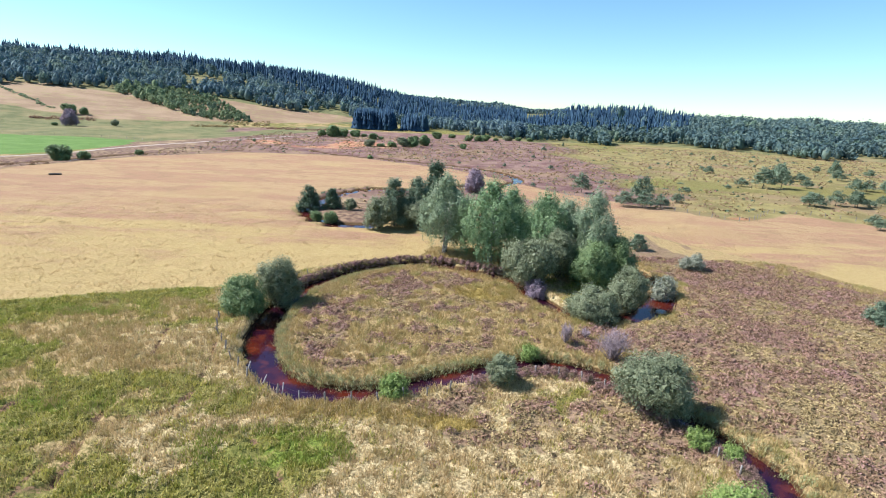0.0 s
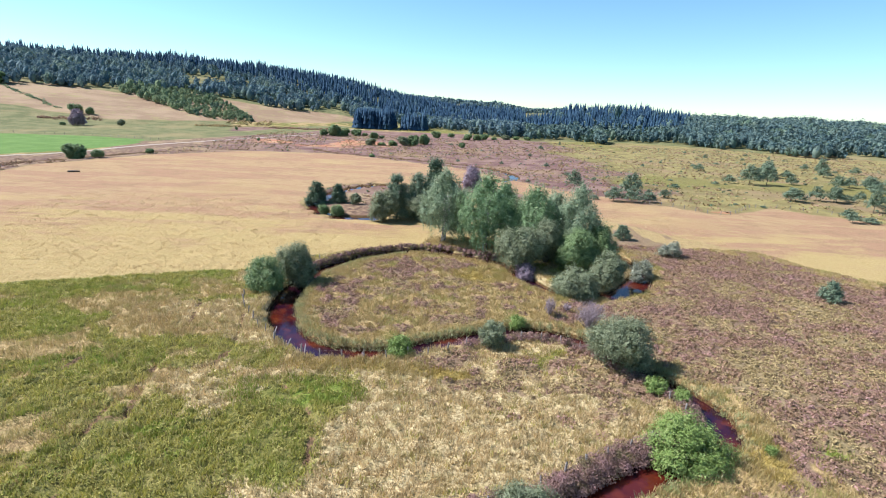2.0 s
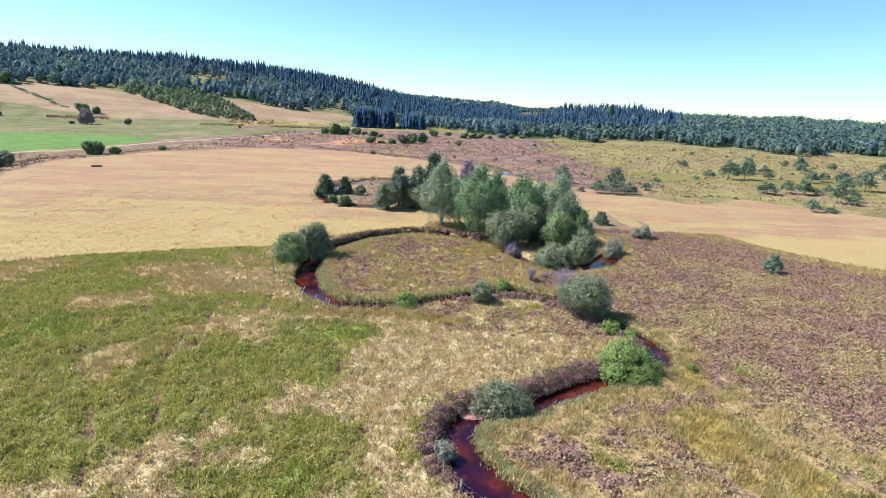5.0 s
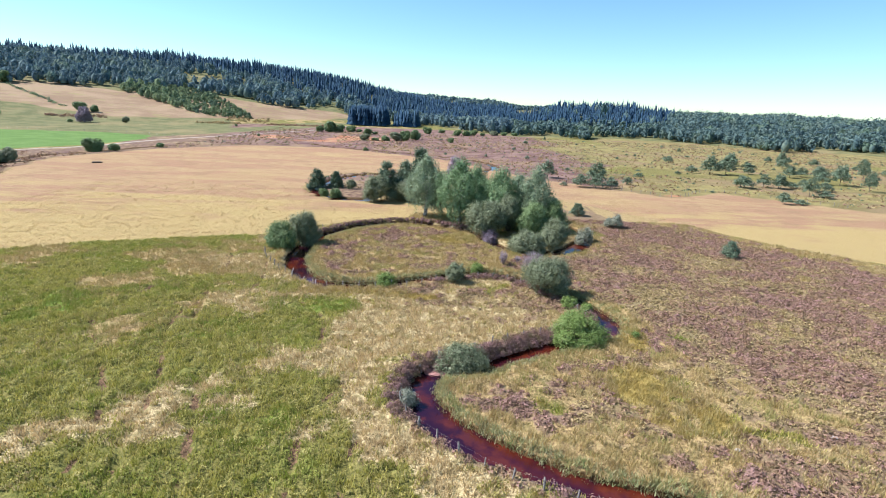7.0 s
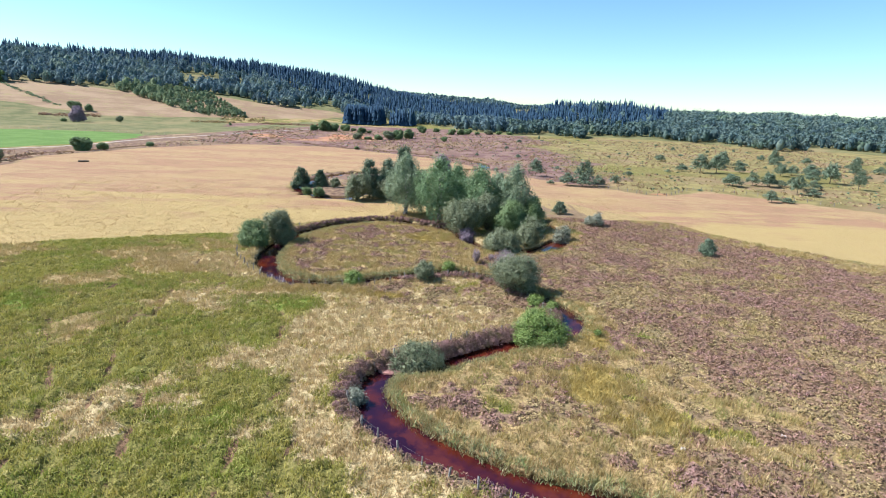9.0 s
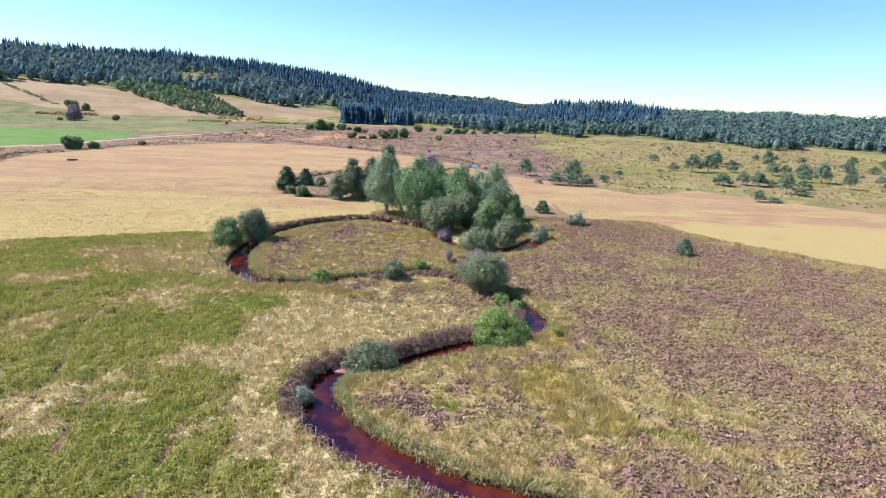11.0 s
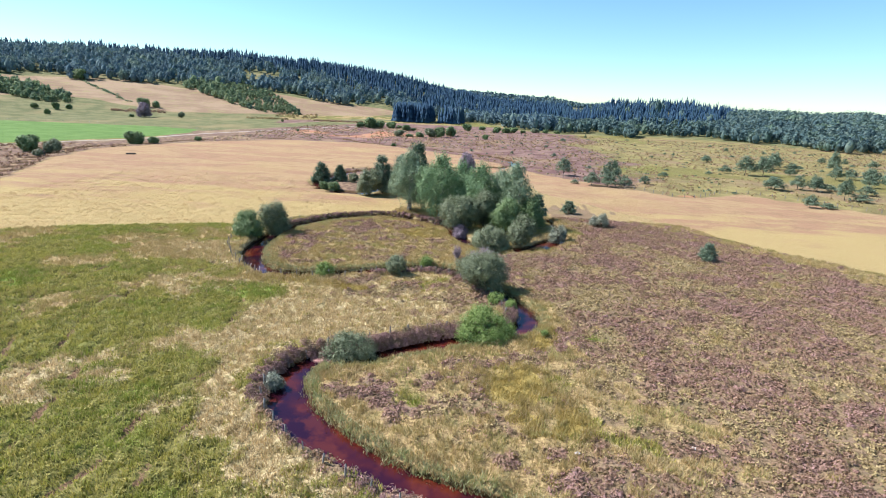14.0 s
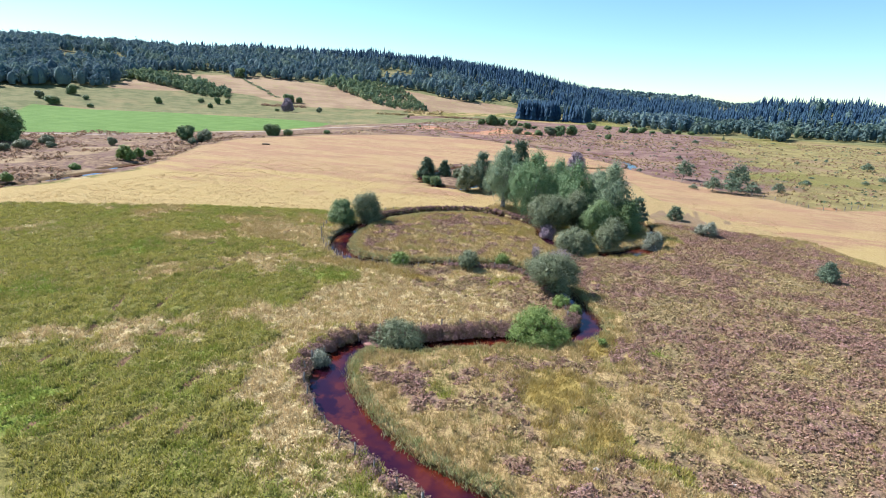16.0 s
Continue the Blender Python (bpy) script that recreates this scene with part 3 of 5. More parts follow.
def bark_material(name, dark, lightc, scale):
    m, nt, out = material(name)
    n = Nodes(nt)
    g = n.noise(scale, 4, 0.65)
    n.surface(out, n.mix(n.span(g, 0.4, 0.6), dark, lightc), 0.9, n.bump(g, 0.6, 0.03))
    return m


def water_material():
    m, nt, out = material("peat_water")
    n = Nodes(nt)
    bed, shoal = n.noise(0.16, 3), n.noise(0.42, 3)
    col = n.mix(n.span(bed, 0.42, 0.62), (0.02, 0.004, 0.011), (0.07, 0.012, 0.006))
    col = n.mix(n.math("MULTIPLY", n.span(shoal, 0.5, 0.66), 0.4), col, (0.14, 0.03, 0.01))
    ripple = n.noise(2.2, 3, 0.5)
    s = n.surface(out, col, 0.04, n.bump(ripple, 0.12, 0.05), 0.5)
    s.inputs["IOR"].default_value = 1.48
    # gloss tinted blue to stand in for a deeper blue reflected sky
    s.inputs["Specular Tint"].default_value = (0.25, 0.32, 1.0, 1)
    return m


def grain_material(name, dark, lightc, scale, rough=0.9):
    m, nt, out = material(name)
    n = Nodes(nt)
    g = n.noise(scale, 4, 0.6)
    n.surface(out, n.mix(n.span(g, 0.38, 0.62), dark, lightc), rough, n.bump(g, 0.4, 0.05))
    return m


M_LAND = land_material()
M_WATER = water_material()
M_ROAD = grain_material("pale_track", (0.3, 0.24, 0.19), (0.45, 0.38, 0.32), 0.6)
M_SAND = grain_material("pinkish_sand", (0.28, 0.13, 0.11), (0.42, 0.23, 0.2), 3.0)
M_POST = grain_material("weathered_wood", (0.16, 0.14, 0.125), (0.36, 0.33, 0.3), 9.0)
M_PALE = grain_material("peeled_wood", (0.6, 0.58, 0.55), (0.78, 0.76, 0.72), 9.0)
M_WIRE = grain_material("dull_wire", (0.16, 0.15, 0.14), (0.26, 0.25, 0.24), 20.0, 0.7)
M_ROCK = grain_material("pale_stone", (0.4, 0.36, 0.32), (0.62, 0.56, 0.5), 4.0)
M_BARK = bark_material("grey_brown_bark", (0.06, 0.05, 0.04), (0.2, 0.17, 0.14), 5.0)
M_BIRCH_BARK = bark_material("birch_bark", (0.12, 0.11, 0.1), (0.62, 0.6, 0.56), 2.2)
M_DEAD = bark_material("bare_twigs", (0.2, 0.15, 0.16), (0.42, 0.35, 0.37), 6.0)
M_BIRCH = leaf_material("birch_leaves", (0.137, 0.186, 0.115), (0.267, 0.342, 0.202), (0.366, 0.423, 0.269))
M_BIRCH_GREEN = leaf_material("fresh_birch_leaves", (0.098, 0.158, 0.073), (0.213, 0.323, 0.149), (0.300, 0.391, 0.202))
M_WILLOW = leaf_material("willow_leaves", (0.102, 0.128, 0.067), (0.213, 0.245, 0.135), (0.296, 0.319, 0.197))
M_ALDER = leaf_material("alder_leaves", (0.081, 0.136, 0.051), (0.181, 0.261, 0.106), (0.270, 0.342, 0.154))
M_FRESH = leaf_material("fresh_willow_leaves", (0.095, 0.154, 0.038), (0.211, 0.299, 0.073), (0.306, 0.370, 0.125))
M_GREY = leaf_material("grey_willow_leaves", (0.144, 0.166, 0.115), (0.298, 0.320, 0.230), (0.420, 0.420, 0.333))
M_PINE = leaf_material("pine_needles", (0.080, 0.120, 0.078), (0.160, 0.222, 0.138), (0.240, 0.285, 0.180), 0.6, 0.15)
M_DARKPINE = leaf_material("dark_pine_needles", (0.053, 0.090, 0.055), (0.106, 0.166, 0.096), (0.161, 0.210, 0.127), 0.6, 0.15)
M_MAUVE = leaf_material("mauve_twigs", (0.150, 0.112, 0.135), (0.300, 0.240, 0.285), (0.390, 0.300, 0.330), 0.8, 0.1)
# distant spruce: the blue of the haze is put into the needle colour
M_SPRUCE = leaf_material("hazy_spruce", (0.014, 0.034, 0.064), (0.034, 0.072, 0.122), (0.060, 0.108, 0.150), 0.8, 0.1, ((0.045, 0.09, 0.1), 0.04), sheen=0.05)
# far leafy woods: bluish haze of the distance mixed into the leaf colours
M_BROAD = leaf_material("hazy_broadleaf", (0.056, 0.098, 0.126), (0.119, 0.185, 0.211), (0.178, 0.242, 0.227), 0.8, 0.25, ((0.2, 0.25, 0.15), 0.03), ((0.075, 0.125, 0.16), (0.23, 0.31, 0.24), 0.11), 0.05)
M_EDGE = leaf_material("hazy_pine_and_birch", (0.045, 0.085, 0.092), (0.105, 0.165, 0.160), (0.175, 0.230, 0.180), 0.8, 0.2, ((0.13, 0.19, 0.1), 0.035), ((0.05, 0.085, 0.1), (0.19, 0.24, 0.18), 0.1), 0.05)
M_HEATHER = leaf_material("brown_heather_sprigs", (0.152, 0.097, 0.058), (0.333, 0.216, 0.137), (0.459, 0.305, 0.215), 0.9, 0.24, None, ((0.2, 0.16, 0.07), (0.4, 0.25, 0.2), 0.9), 0.1)
M_BLOOM = leaf_material("mauve_heather_sprigs", (0.154, 0.096, 0.068), (0.336, 0.213, 0.155), (0.461, 0.280, 0.242), 0.9, 0.24, None, ((0.2, 0.14, 0.09), (0.42, 0.262, 0.24), 0.7), 0.1)
M_MOSS = leaf_material("olive_heath_sprigs", (0.185, 0.136, 0.062), (0.370, 0.283, 0.130), (0.517, 0.407, 0.204), 0.9, 0.2)
M_STRAW = leaf_material("straw_blades", (0.3, 0.22, 0.1), (0.6, 0.462, 0.24), (0.74, 0.595, 0.345), 0.8, 0.3, ((0.4, 0.335, 0.125), 0.3), ((0.3, 0.215, 0.095), (0.72, 0.58, 0.33), 1.1))
M_GRASS = leaf_material("meadow_blades", (0.178, 0.174, 0.034), (0.439, 0.409, 0.090), (0.665, 0.554, 0.192), 0.8, 0.3, ((0.23, 0.3, 0.04), 0.11), ((0.15, 0.17, 0.035), (0.5, 0.45, 0.17), 0.9))
M_SEDGE = leaf_material("sedge_sprigs", (0.191, 0.178, 0.050), (0.355, 0.325, 0.092), (0.477, 0.415, 0.140), 0.9, 0.25, ((0.275, 0.335, 0.062), 0.13), ((0.19, 0.19, 0.055), (0.5, 0.43, 0.18), 0.6), 0.1)
M_LUSH = leaf_material("lush_blades", (0.150, 0.180, 0.032), (0.285, 0.330, 0.058), (0.400, 0.410, 0.110), 0.8, 0.3)
M_GOLD = leaf_material("golden_blades", (0.270, 0.196, 0.051), (0.414, 0.323, 0.095), (0.504, 0.411, 0.178), 0.8, 0.3)
M_HAY = leaf_material("hay_blades", (0.335, 0.234, 0.102), (0.560, 0.416, 0.203), (0.671, 0.529, 0.284), 0.8, 0.3, ((0.4, 0.25, 0.13), 0.12))
M_HEDGE = leaf_material("dark_heather_sprigs", (0.112, 0.073, 0.057), (0.254, 0.159, 0.130), (0.378, 0.236, 0.218), 0.9, 0.2, None, ((0.14, 0.125, 0.055), (0.34, 0.2, 0.2), 0.7), 0.1)
M_FRINGE = leaf_material("pale_bank_blades", (0.190, 0.200, 0.085), (0.380, 0.390, 0.180), (0.580, 0.550, 0.330), 0.8, 0.25, ((0.26, 0.33, 0.1), 0.2))
M_THICKET = leaf_material("thicket_leaves", (0.120, 0.168, 0.086), (0.224, 0.288, 0.154), (0.320, 0.352, 0.192), 0.8, 0.25, ((0.09, 0.15, 0.12), 0.05), sheen=0.05)
M_RUSH = leaf_material("rush_blades", (0.24, 0.18, 0.07), (0.46, 0.350, 0.145), (0.43, 0.37, 0.155), 0.8, 0.3, ((0.32, 0.34, 0.1), 0.22))


# ---- mesh helpers ----
def mesh_of(name, verts, faces, mat, smooth=False):
    """A mesh from an array of corners and an array of faces of one size."""
    verts, faces = np.asarray(verts, np.float32), np.asarray(faces, np.int32)
    me = bpy.data.meshes.new(name)
    me.vertices.add(len(verts))
    me.vertices.foreach_set("co", verts.ravel())
    k = faces.shape[1]
    me.loops.add(faces.size)
    me.loops.foreach_set("vertex_index", faces.ravel())
    me.polygons.add(len(faces))
    me.polygons.foreach_set("loop_start", np.arange(len(faces), dtype=np.int32) * k)
    if smooth:
        me.polygons.foreach_set("use_smooth", np.ones(len(faces), bool))
    me.update(calc_edges=True)
    me.materials.append(mat)
    return me


def part(name, me, parent, label=""):
    ob = new(name, me)
    ob.parent = parent
    if label:
        ob["label"] = label
    return ob


def tubes(lines, sides=6):
    """Tapered tubes: each line is a list of (x, y, z, radius). Gives corners and faces."""
    verts, faces = [], []
    for line in lines:
        base = len(verts)
        p = np.array([q[:3] for q in line], float)
        for i, q in enumerate(line):
            t = p[min(i + 1, len(p) - 1)] - p[max(i - 1, 0)]
            t = t / (np.linalg.norm(t) + 1e-9)
            u = np.cross(t, (0.31, 0.95, 0.05) if abs(t[1]) < 0.9 else (1, 0, 0))
            u /= np.linalg.norm(u)
            v = np.cross(t, u)
            for s in range(sides):
                w = 2 * math.pi * s / sides
                verts.append(p[i] + q[3] * (math.cos(w) * u + math.sin(w) * v))
        for i in range(len(line) - 1):
            for s in range(sides):
                a, b = base + i * sides + s, base + i * sides + (s + 1) % sides
                faces.append((a, b, b + sides, a + sides))
    return np.array(verts), np.array(faces)


def leaves(centres, outward, size, rng, droop=0.0, slim=0.5, loose=0.75):
    """Small pointed blades of three corners at the centres, facing roughly outward."""
    n = len(centres)
    normal = outward + rng.normal(0, loose, (n, 3))
    normal /= np.linalg.norm(normal, axis=1)[:, None] + 1e-9
    u = np.cross(normal, rng.normal(0, 1, (n, 3)))
    u[:, 2] -= droop * np.linalg.norm(u, axis=1)
    u /= np.linalg.norm(u, axis=1)[:, None] + 1e-9
    v = np.cross(normal, u)
    v /= np.linalg.norm(v, axis=1)[:, None] + 1e-9
    s = size * rng.uniform(0.6, 1.35, (n, 1))
    blade = np.stack([centres - u * s * 0.75 - v * s * slim * 1.15, centres - u * s * 0.55 + v * s * slim * 1.15, centres + u * s * 1.15], 1)
    return blade.reshape(-1, 3), np.arange(3 * n).reshape(-1, 3)


def hearts(blobs, size, rng, each=80):
    """The dense inner foliage of each lobe, in larger blades."""
    n = len(blobs)
    way = rng.normal(0, 1, (n, each, 3))
    way /= np.linalg.norm(way, axis=2)[:, :, None]
    c = blobs[:, None, :3] + way * blobs[:, None, 3:] * rng.uniform(0.2, 0.66, (n, each, 1))
    c[:, :, 2] = np.maximum(c[:, :, 2], 0.15)
    girth = np.repeat((blobs[:, 3] * blobs[:, 4] * blobs[:, 5]) ** (1 / 3), each)[:, None]
    return leaves(c.reshape(-1, 3), way.reshape(-1, 3), np.clip(girth * 0.22, size, 2.4 * size), rng, 0.0, 0.7, 0.6)


def crown(blobs, clumps, per, size, rng, droop=0.0, slim=0.5, spread=0.42, hollow=0.72, solid=True):
    """Leaves in many small clumps over a set of lobes (x, y, z, rx, ry, rz)."""
    blobs = np.array(blobs, float)
    area = (blobs[:, 3] * blobs[:, 4] * blobs[:, 5]) ** (2 / 3)
    pick = rng.choice(len(blobs), clumps, p=area / area.sum())
    way = rng.normal(0, 1, (clumps, 3))
    way[:, 2] = np.where(way[:, 2] < -0.6 * np.abs(way[:, 2]).mean(), way[:, 2] * 0.6, way[:, 2])
    way /= np.linalg.norm(way, axis=1)[:, None]
    deep = rng.uniform(hollow, 1.06, (clumps, 1)) + (rng.random((clumps, 1)) < 0.08) * 0.12
    mid = blobs[pick, :3] + way * blobs[pick, 3:] * deep
    # drop the clumps that lie well inside another lobe
    keep = np.ones(clumps, bool)
    for k in range(len(blobs)):
        q = (mid - blobs[k, :3]) / blobs[k, 3:]
        keep &= ~((np.linalg.norm(q, axis=1) < 0.6) & (pick != k))
    mid, way = mid[keep], way[keep]
    n = len(mid)
    off = rng.normal(0, spread, (n, per, 3)) * np.array([1, 1, 1 + droop])
    off[:, :, 2] -= droop * np.abs(rng.normal(0, spread, (n, per)))
    c = (mid[:, None, :] + off).reshape(-1, 3)
    c[:, 2] = np.maximum(c[:, 2], 0.12)
    o = np.repeat(way * 1.2 + np.array([0, 0, 0.35]), per, 0)
    v, f = leaves(c, o, size, rng, droop, slim, 0.55)
    if not solid:
        return v, f
    cv, cf = hearts(blobs, size, rng)
    return np.concatenate([v, cv]), np.concatenate([f, cf + len(v)])


def boughs(base, tips, thick, rng, sag=0.0):
    """Bent limbs from the base to each tip."""
    out = []
    for tip in tips:
        a, b = np.array(base, float), np.array(tip, float)
        bend = rng.normal(0, 0.06, 3) * np.linalg.norm(b - a)
        line = []
        for k in range(5):
            t = k / 4
            q = a + (b - a) * t + bend * math.sin(math.pi * t)
            q[2] += 0.12 * np.linalg.norm(b - a) * math.sin(math.pi * t)
            line.append((*q, thick * (1 - 0.82 * t)))
        out.append(line)
    return out


def stand(name, x, y, sink=0.0):
    ob = new(name)
    ob.location = (x, y, float(ground(np.array([x]), np.array([y]))[0]) - sink)
    return ob


def bush(x, y, h, w, mat, label, seed, name="willow_bush", leaf=0.2, density=0.7, lobes=9, squat=0.0, group="bushes along the stream", depth=None):
    """A many-stemmed shrub: stems and a lobed crown."""
    rng = np.random.default_rng(seed)
    ob = stand(name, x, y, 0.1)
    r, ry = w / 2, (depth or w) / 2
    blobs = [(0, 0, h * 0.48, r * 0.72, ry * 0.72, h * 0.46)]
    for k in range(lobes):
        t = 2 * math.pi * (k + rng.uniform(-0.3, 0.3)) / lobes
        up = rng.uniform(0.26, 0.68) if not squat else rng.uniform(0.22, 0.5)
        out = rng.uniform(0.5, 0.66)
        s = rng.uniform(0.3, 0.44)
        blobs.append((r * out * math.cos(t), ry * out * math.sin(t), h * up, r * s, ry * s, h * s * 0.75))
    for k in range(max(2, lobes // 3)):
        t = rng.uniform(0, 6.28)
        s = rng.uniform(0.28, 0.4)
        blobs.append((r * 0.3 * math.cos(t), ry * 0.3 * math.sin(t), h * (1 - s * 0.8), r * s, ry * s, h * s * 0.75))
    area = 3.2 * (r * ry + (r + ry) * h * 0.6)
    clumps = int(area * 9.0 * density * (0.2 / leaf) ** 1.3)
    v, f = crown(blobs, clumps, 22, leaf * 0.72, rng, spread=0.11 + 0.02 * h, slim=0.42, hollow=0.64)
    tips = [(b[0] * 0.9, b[1] * 0.9, b[2]) for b in blobs]
    limbs = boughs((0, 0, 0), tips, 0.035 * h ** 0.7, rng)
    if name == "field_bush":
        tv, tf = tubes(limbs, 5)
        part("trunk", mesh_of("trunk", tv, tf, M_BARK, True), ob)
    else:
        for limb in limbs:
            tv, tf = tubes([limb], 5)
            part("stem", mesh_of("stem", tv, tf, M_BARK, True), ob)
    part("crown", mesh_of("crown", v, f, mat), ob)
    return tagged(ob, label, "bush", group)


def birch(x, y, h, w, mat, label, seed, trunks=1, low=0.14):
    """A birch: pale stems, rising limbs and a hanging crown."""
    rng = np.random.default_rng(seed)
    ob = stand("birch_tree", x, y, 0.15)
    r = w * 0.64
    lines = []
    for k in range(trunks):
        lean = rng.normal(0, 0.05 * h, 2) if trunks > 1 else rng.normal(0, 0.012 * h, 2)
        foot = rng.normal(0, 0.35, 2) if trunks > 1 else (0, 0)
        lines.append([(foot[0] + lean[0] * t, foot[1] + lean[1] * t, h * 0.9 * t, 0.2 * (1 - 0.85 * t) + 0.02) for t in (0, 0.2, 0.4, 0.6, 0.8, 1)])
    blobs = []
    for k in range(17):
        t = (k + 0.5) / 17
        up = low + 0.1 + (0.84 - low) * t
        wide = r * (0.95 * math.sin(math.pi * min(1, 0.22 + 0.8 * t)) ** 0.8)
        ang = k * 2.4 + rng.uniform(-0.4, 0.4)
        s = r * rng.uniform(0.34, 0.5) * (1 - 0.25 * t)
        q = max(wide - s * 0.8, 0.05 * r)
        blobs.append((q * math.cos(ang), q * math.sin(ang), h * up, s, s, s * 1.35))
    blobs.append((0, 0, h * 0.91, r * 0.24, r * 0.24, h * 0.09))
    blobs.append((0, 0, h * 0.55, r * 0.6, r * 0.6, h * 0.32))
    for b in blobs[:14]:
        lines += boughs((0, 0, max(0.12 * h, b[2] - 0.18 * h)), [(b[0], b[1], b[2])], 0.07, rng)
    tv, tf = tubes(lines, 6)
    part("trunk", mesh_of("trunk", tv, tf, M_BIRCH_BARK, True), ob)
    v, f = crown(blobs, int(9.5 * r * h), 26, 0.16, rng, droop=0.8, slim=0.42, spread=0.25, hollow=0.6)
    part("crown", mesh_of("crown", v, f, mat), ob)
    return tagged(ob, label, "tree", "trees of the stream copse")


def pine(x, y, h, w, mat, label, seed, name="pine_tree", bare=0.12, density=1.0, leaf=0.22, group="pines of the valley"):
    """A young pine: a trunk, whorls of rising boughs and needle tufts."""
    rng = np.random.default_rng(seed)
    ob = stand(name, x, y, 0.1)
    v, f, tv, tf = pine_shape(h, w, bare, density, leaf, rng)
    part("trunk", mesh_of("trunk", tv, tf, M_BARK, True), ob)
    part("crown", mesh_of("crown", v, f, mat), ob)
    return tagged(ob, label, "tree", group)


def pine_shape(h, w, bare, density, leaf, rng, solid=True):
    r = w / 2
    lines = [[(0.03 * h * math.sin(3 * t), 0, h * 0.97 * t, 0.05 * h ** 0.6 * (1 - 0.9 * t) + 0.01) for t in (0, 0.25, 0.5, 0.75, 1)]]
    blobs = []
    levels = 5
    for k in range(levels):
        t = (k + 0.4) / levels
        up = bare + (0.93 - bare) * t
        reach = r * (1.0 - 0.75 * t ** 1.4)
        n = 5 if k < 3 else 4
        for j in range(n):
            ang = k * 1.1 + 2 * math.pi * j / n + rng.uniform(-0.35, 0.35)
            q = reach * rng.uniform(0.55, 0.8)
            s = reach * rng.uniform(0.34, 0.48) + 0.1
            b = (q * math.cos(ang), q * math.sin(ang), h * (up + 0.05), s, s, h * 0.11 + 0.2)
            blobs.append(b)
            lines += boughs((0, 0, h * up * 0.9), [b[:3]], 0.03 * h ** 0.5, rng)
    blobs.append((0, 0, h * 0.93, r * 0.2, r * 0.2, h * 0.07))
    tv, tf = tubes(lines, 5 if solid else 3)
    v, f = crown(blobs, int((20 + 9 * r * h * 0.55) * density), 13, leaf, rng, slim=0.3, spread=0.12 + 0.03 * w, hollow=0.5, solid=solid)
    return v, f, tv, tf


def bare_shrub(x, y, h, w, label, seed, twigs=60, mat=None):
    """A leafless shrub of fine twigs."""
    rng = np.random.default_rng(seed)
    ob = stand("bare_shrub", x, y, 0.1)
    lines = []
    for k in range(twigs):
        t, s = rng.uniform(0, 6.28), math.sqrt(rng.random())
        tip = (w / 2 * s * math.cos(t), w / 2 * s * math.sin(t), h * rng.uniform(0.6, 1.0) * (1 - 0.35 * s * s))
        lines += boughs((0.1 * tip[0], 0.1 * tip[1], 0), [tip], 0.05, rng)
        for j in range(3):
            q = [c * rng.uniform(0.5, 0.9) for c in tip]
            side = [q[0] + rng.normal(0, 0.1 * w), q[1] + rng.normal(0, 0.1 * w), q[2] + rng.uniform(0.05, 0.25) * h * 0.8]
            lines += boughs(q, [side], 0.03, rng)
    tv, tf = tubes(lines, 3)
    part("crown", mesh_of("crown", tv, tf, mat or M_DEAD), ob)
    stub = [[(0, 0, -0.1, 0.12), (0.02, 0, 0.3, 0.09), (0.0, 0.03, 0.7, 0.04)]]
    sv, sf = tubes(stub, 6)
    part("stem", mesh_of("stem", sv, sf, M_BARK, True), ob)
    return tagged(ob, label, "shrub", "bare shrubs on the heath")


# ---- the land: one sheet to the horizon ----
def axis(lo, hi, fine, mid_lo, mid_hi, mid, far):
    left, right = [lo], [hi]
    step = fine
    while left[-1] > -far:
        step = min(step * 1.09, mid) if left[-1] > mid_lo else step * 1.09
        left.append(left[-1] - step)
    step = fine
    while right[-1] < far:
        step = min(step * 1.09, mid) if right[-1] < mid_hi else step * 1.09
        right.append(right[-1] + step)
    return np.array(left[:0:-1] + list(np.arange(lo, hi, fine)) + right)


gx, gy = axis(-46, 56, 0.42, -430, 320, 5.0, 4500), axis(-8, 80, 0.42, -60, 620, 5.0, 4500)
X, Y = (q.ravel() for q in np.meshgrid(gx, gy))
Z = ground(X, Y)
cols = len(gx)
i = (np.arange(len(gy) - 1)[:, None] * cols + np.arange(cols - 1)[None, :]).ravel()
land_mesh = mesh_of("ground", np.stack([X, Y, Z], 1), np.stack([i, i + 1, i + 1 + cols, i + cols], 1), M_LAND, True)
cover = zones(X, Y)
blank = np.zeros(len(X))
for key, names in (("a", ("field", "heather", "straw")), ("b", ("rush", "bright", "brown")), ("c", ("purple", "olive", "red")), ("d", ("pasture", "tan", "rut")), ("e", ("gold", "lush", "dirt"))):
    layer = land_mesh.attributes.new("zones_" + key, "FLOAT_COLOR", "POINT")
    layer.data.foreach_set("color", np.stack([cover[k] for k in names] + [blank + 1], 1).astype(np.float32).ravel())
land = tagged(new("ground", land_mesh), "valley floor of heath, dry hay field and wet meadow rising to hills", "ground", kind="structure")


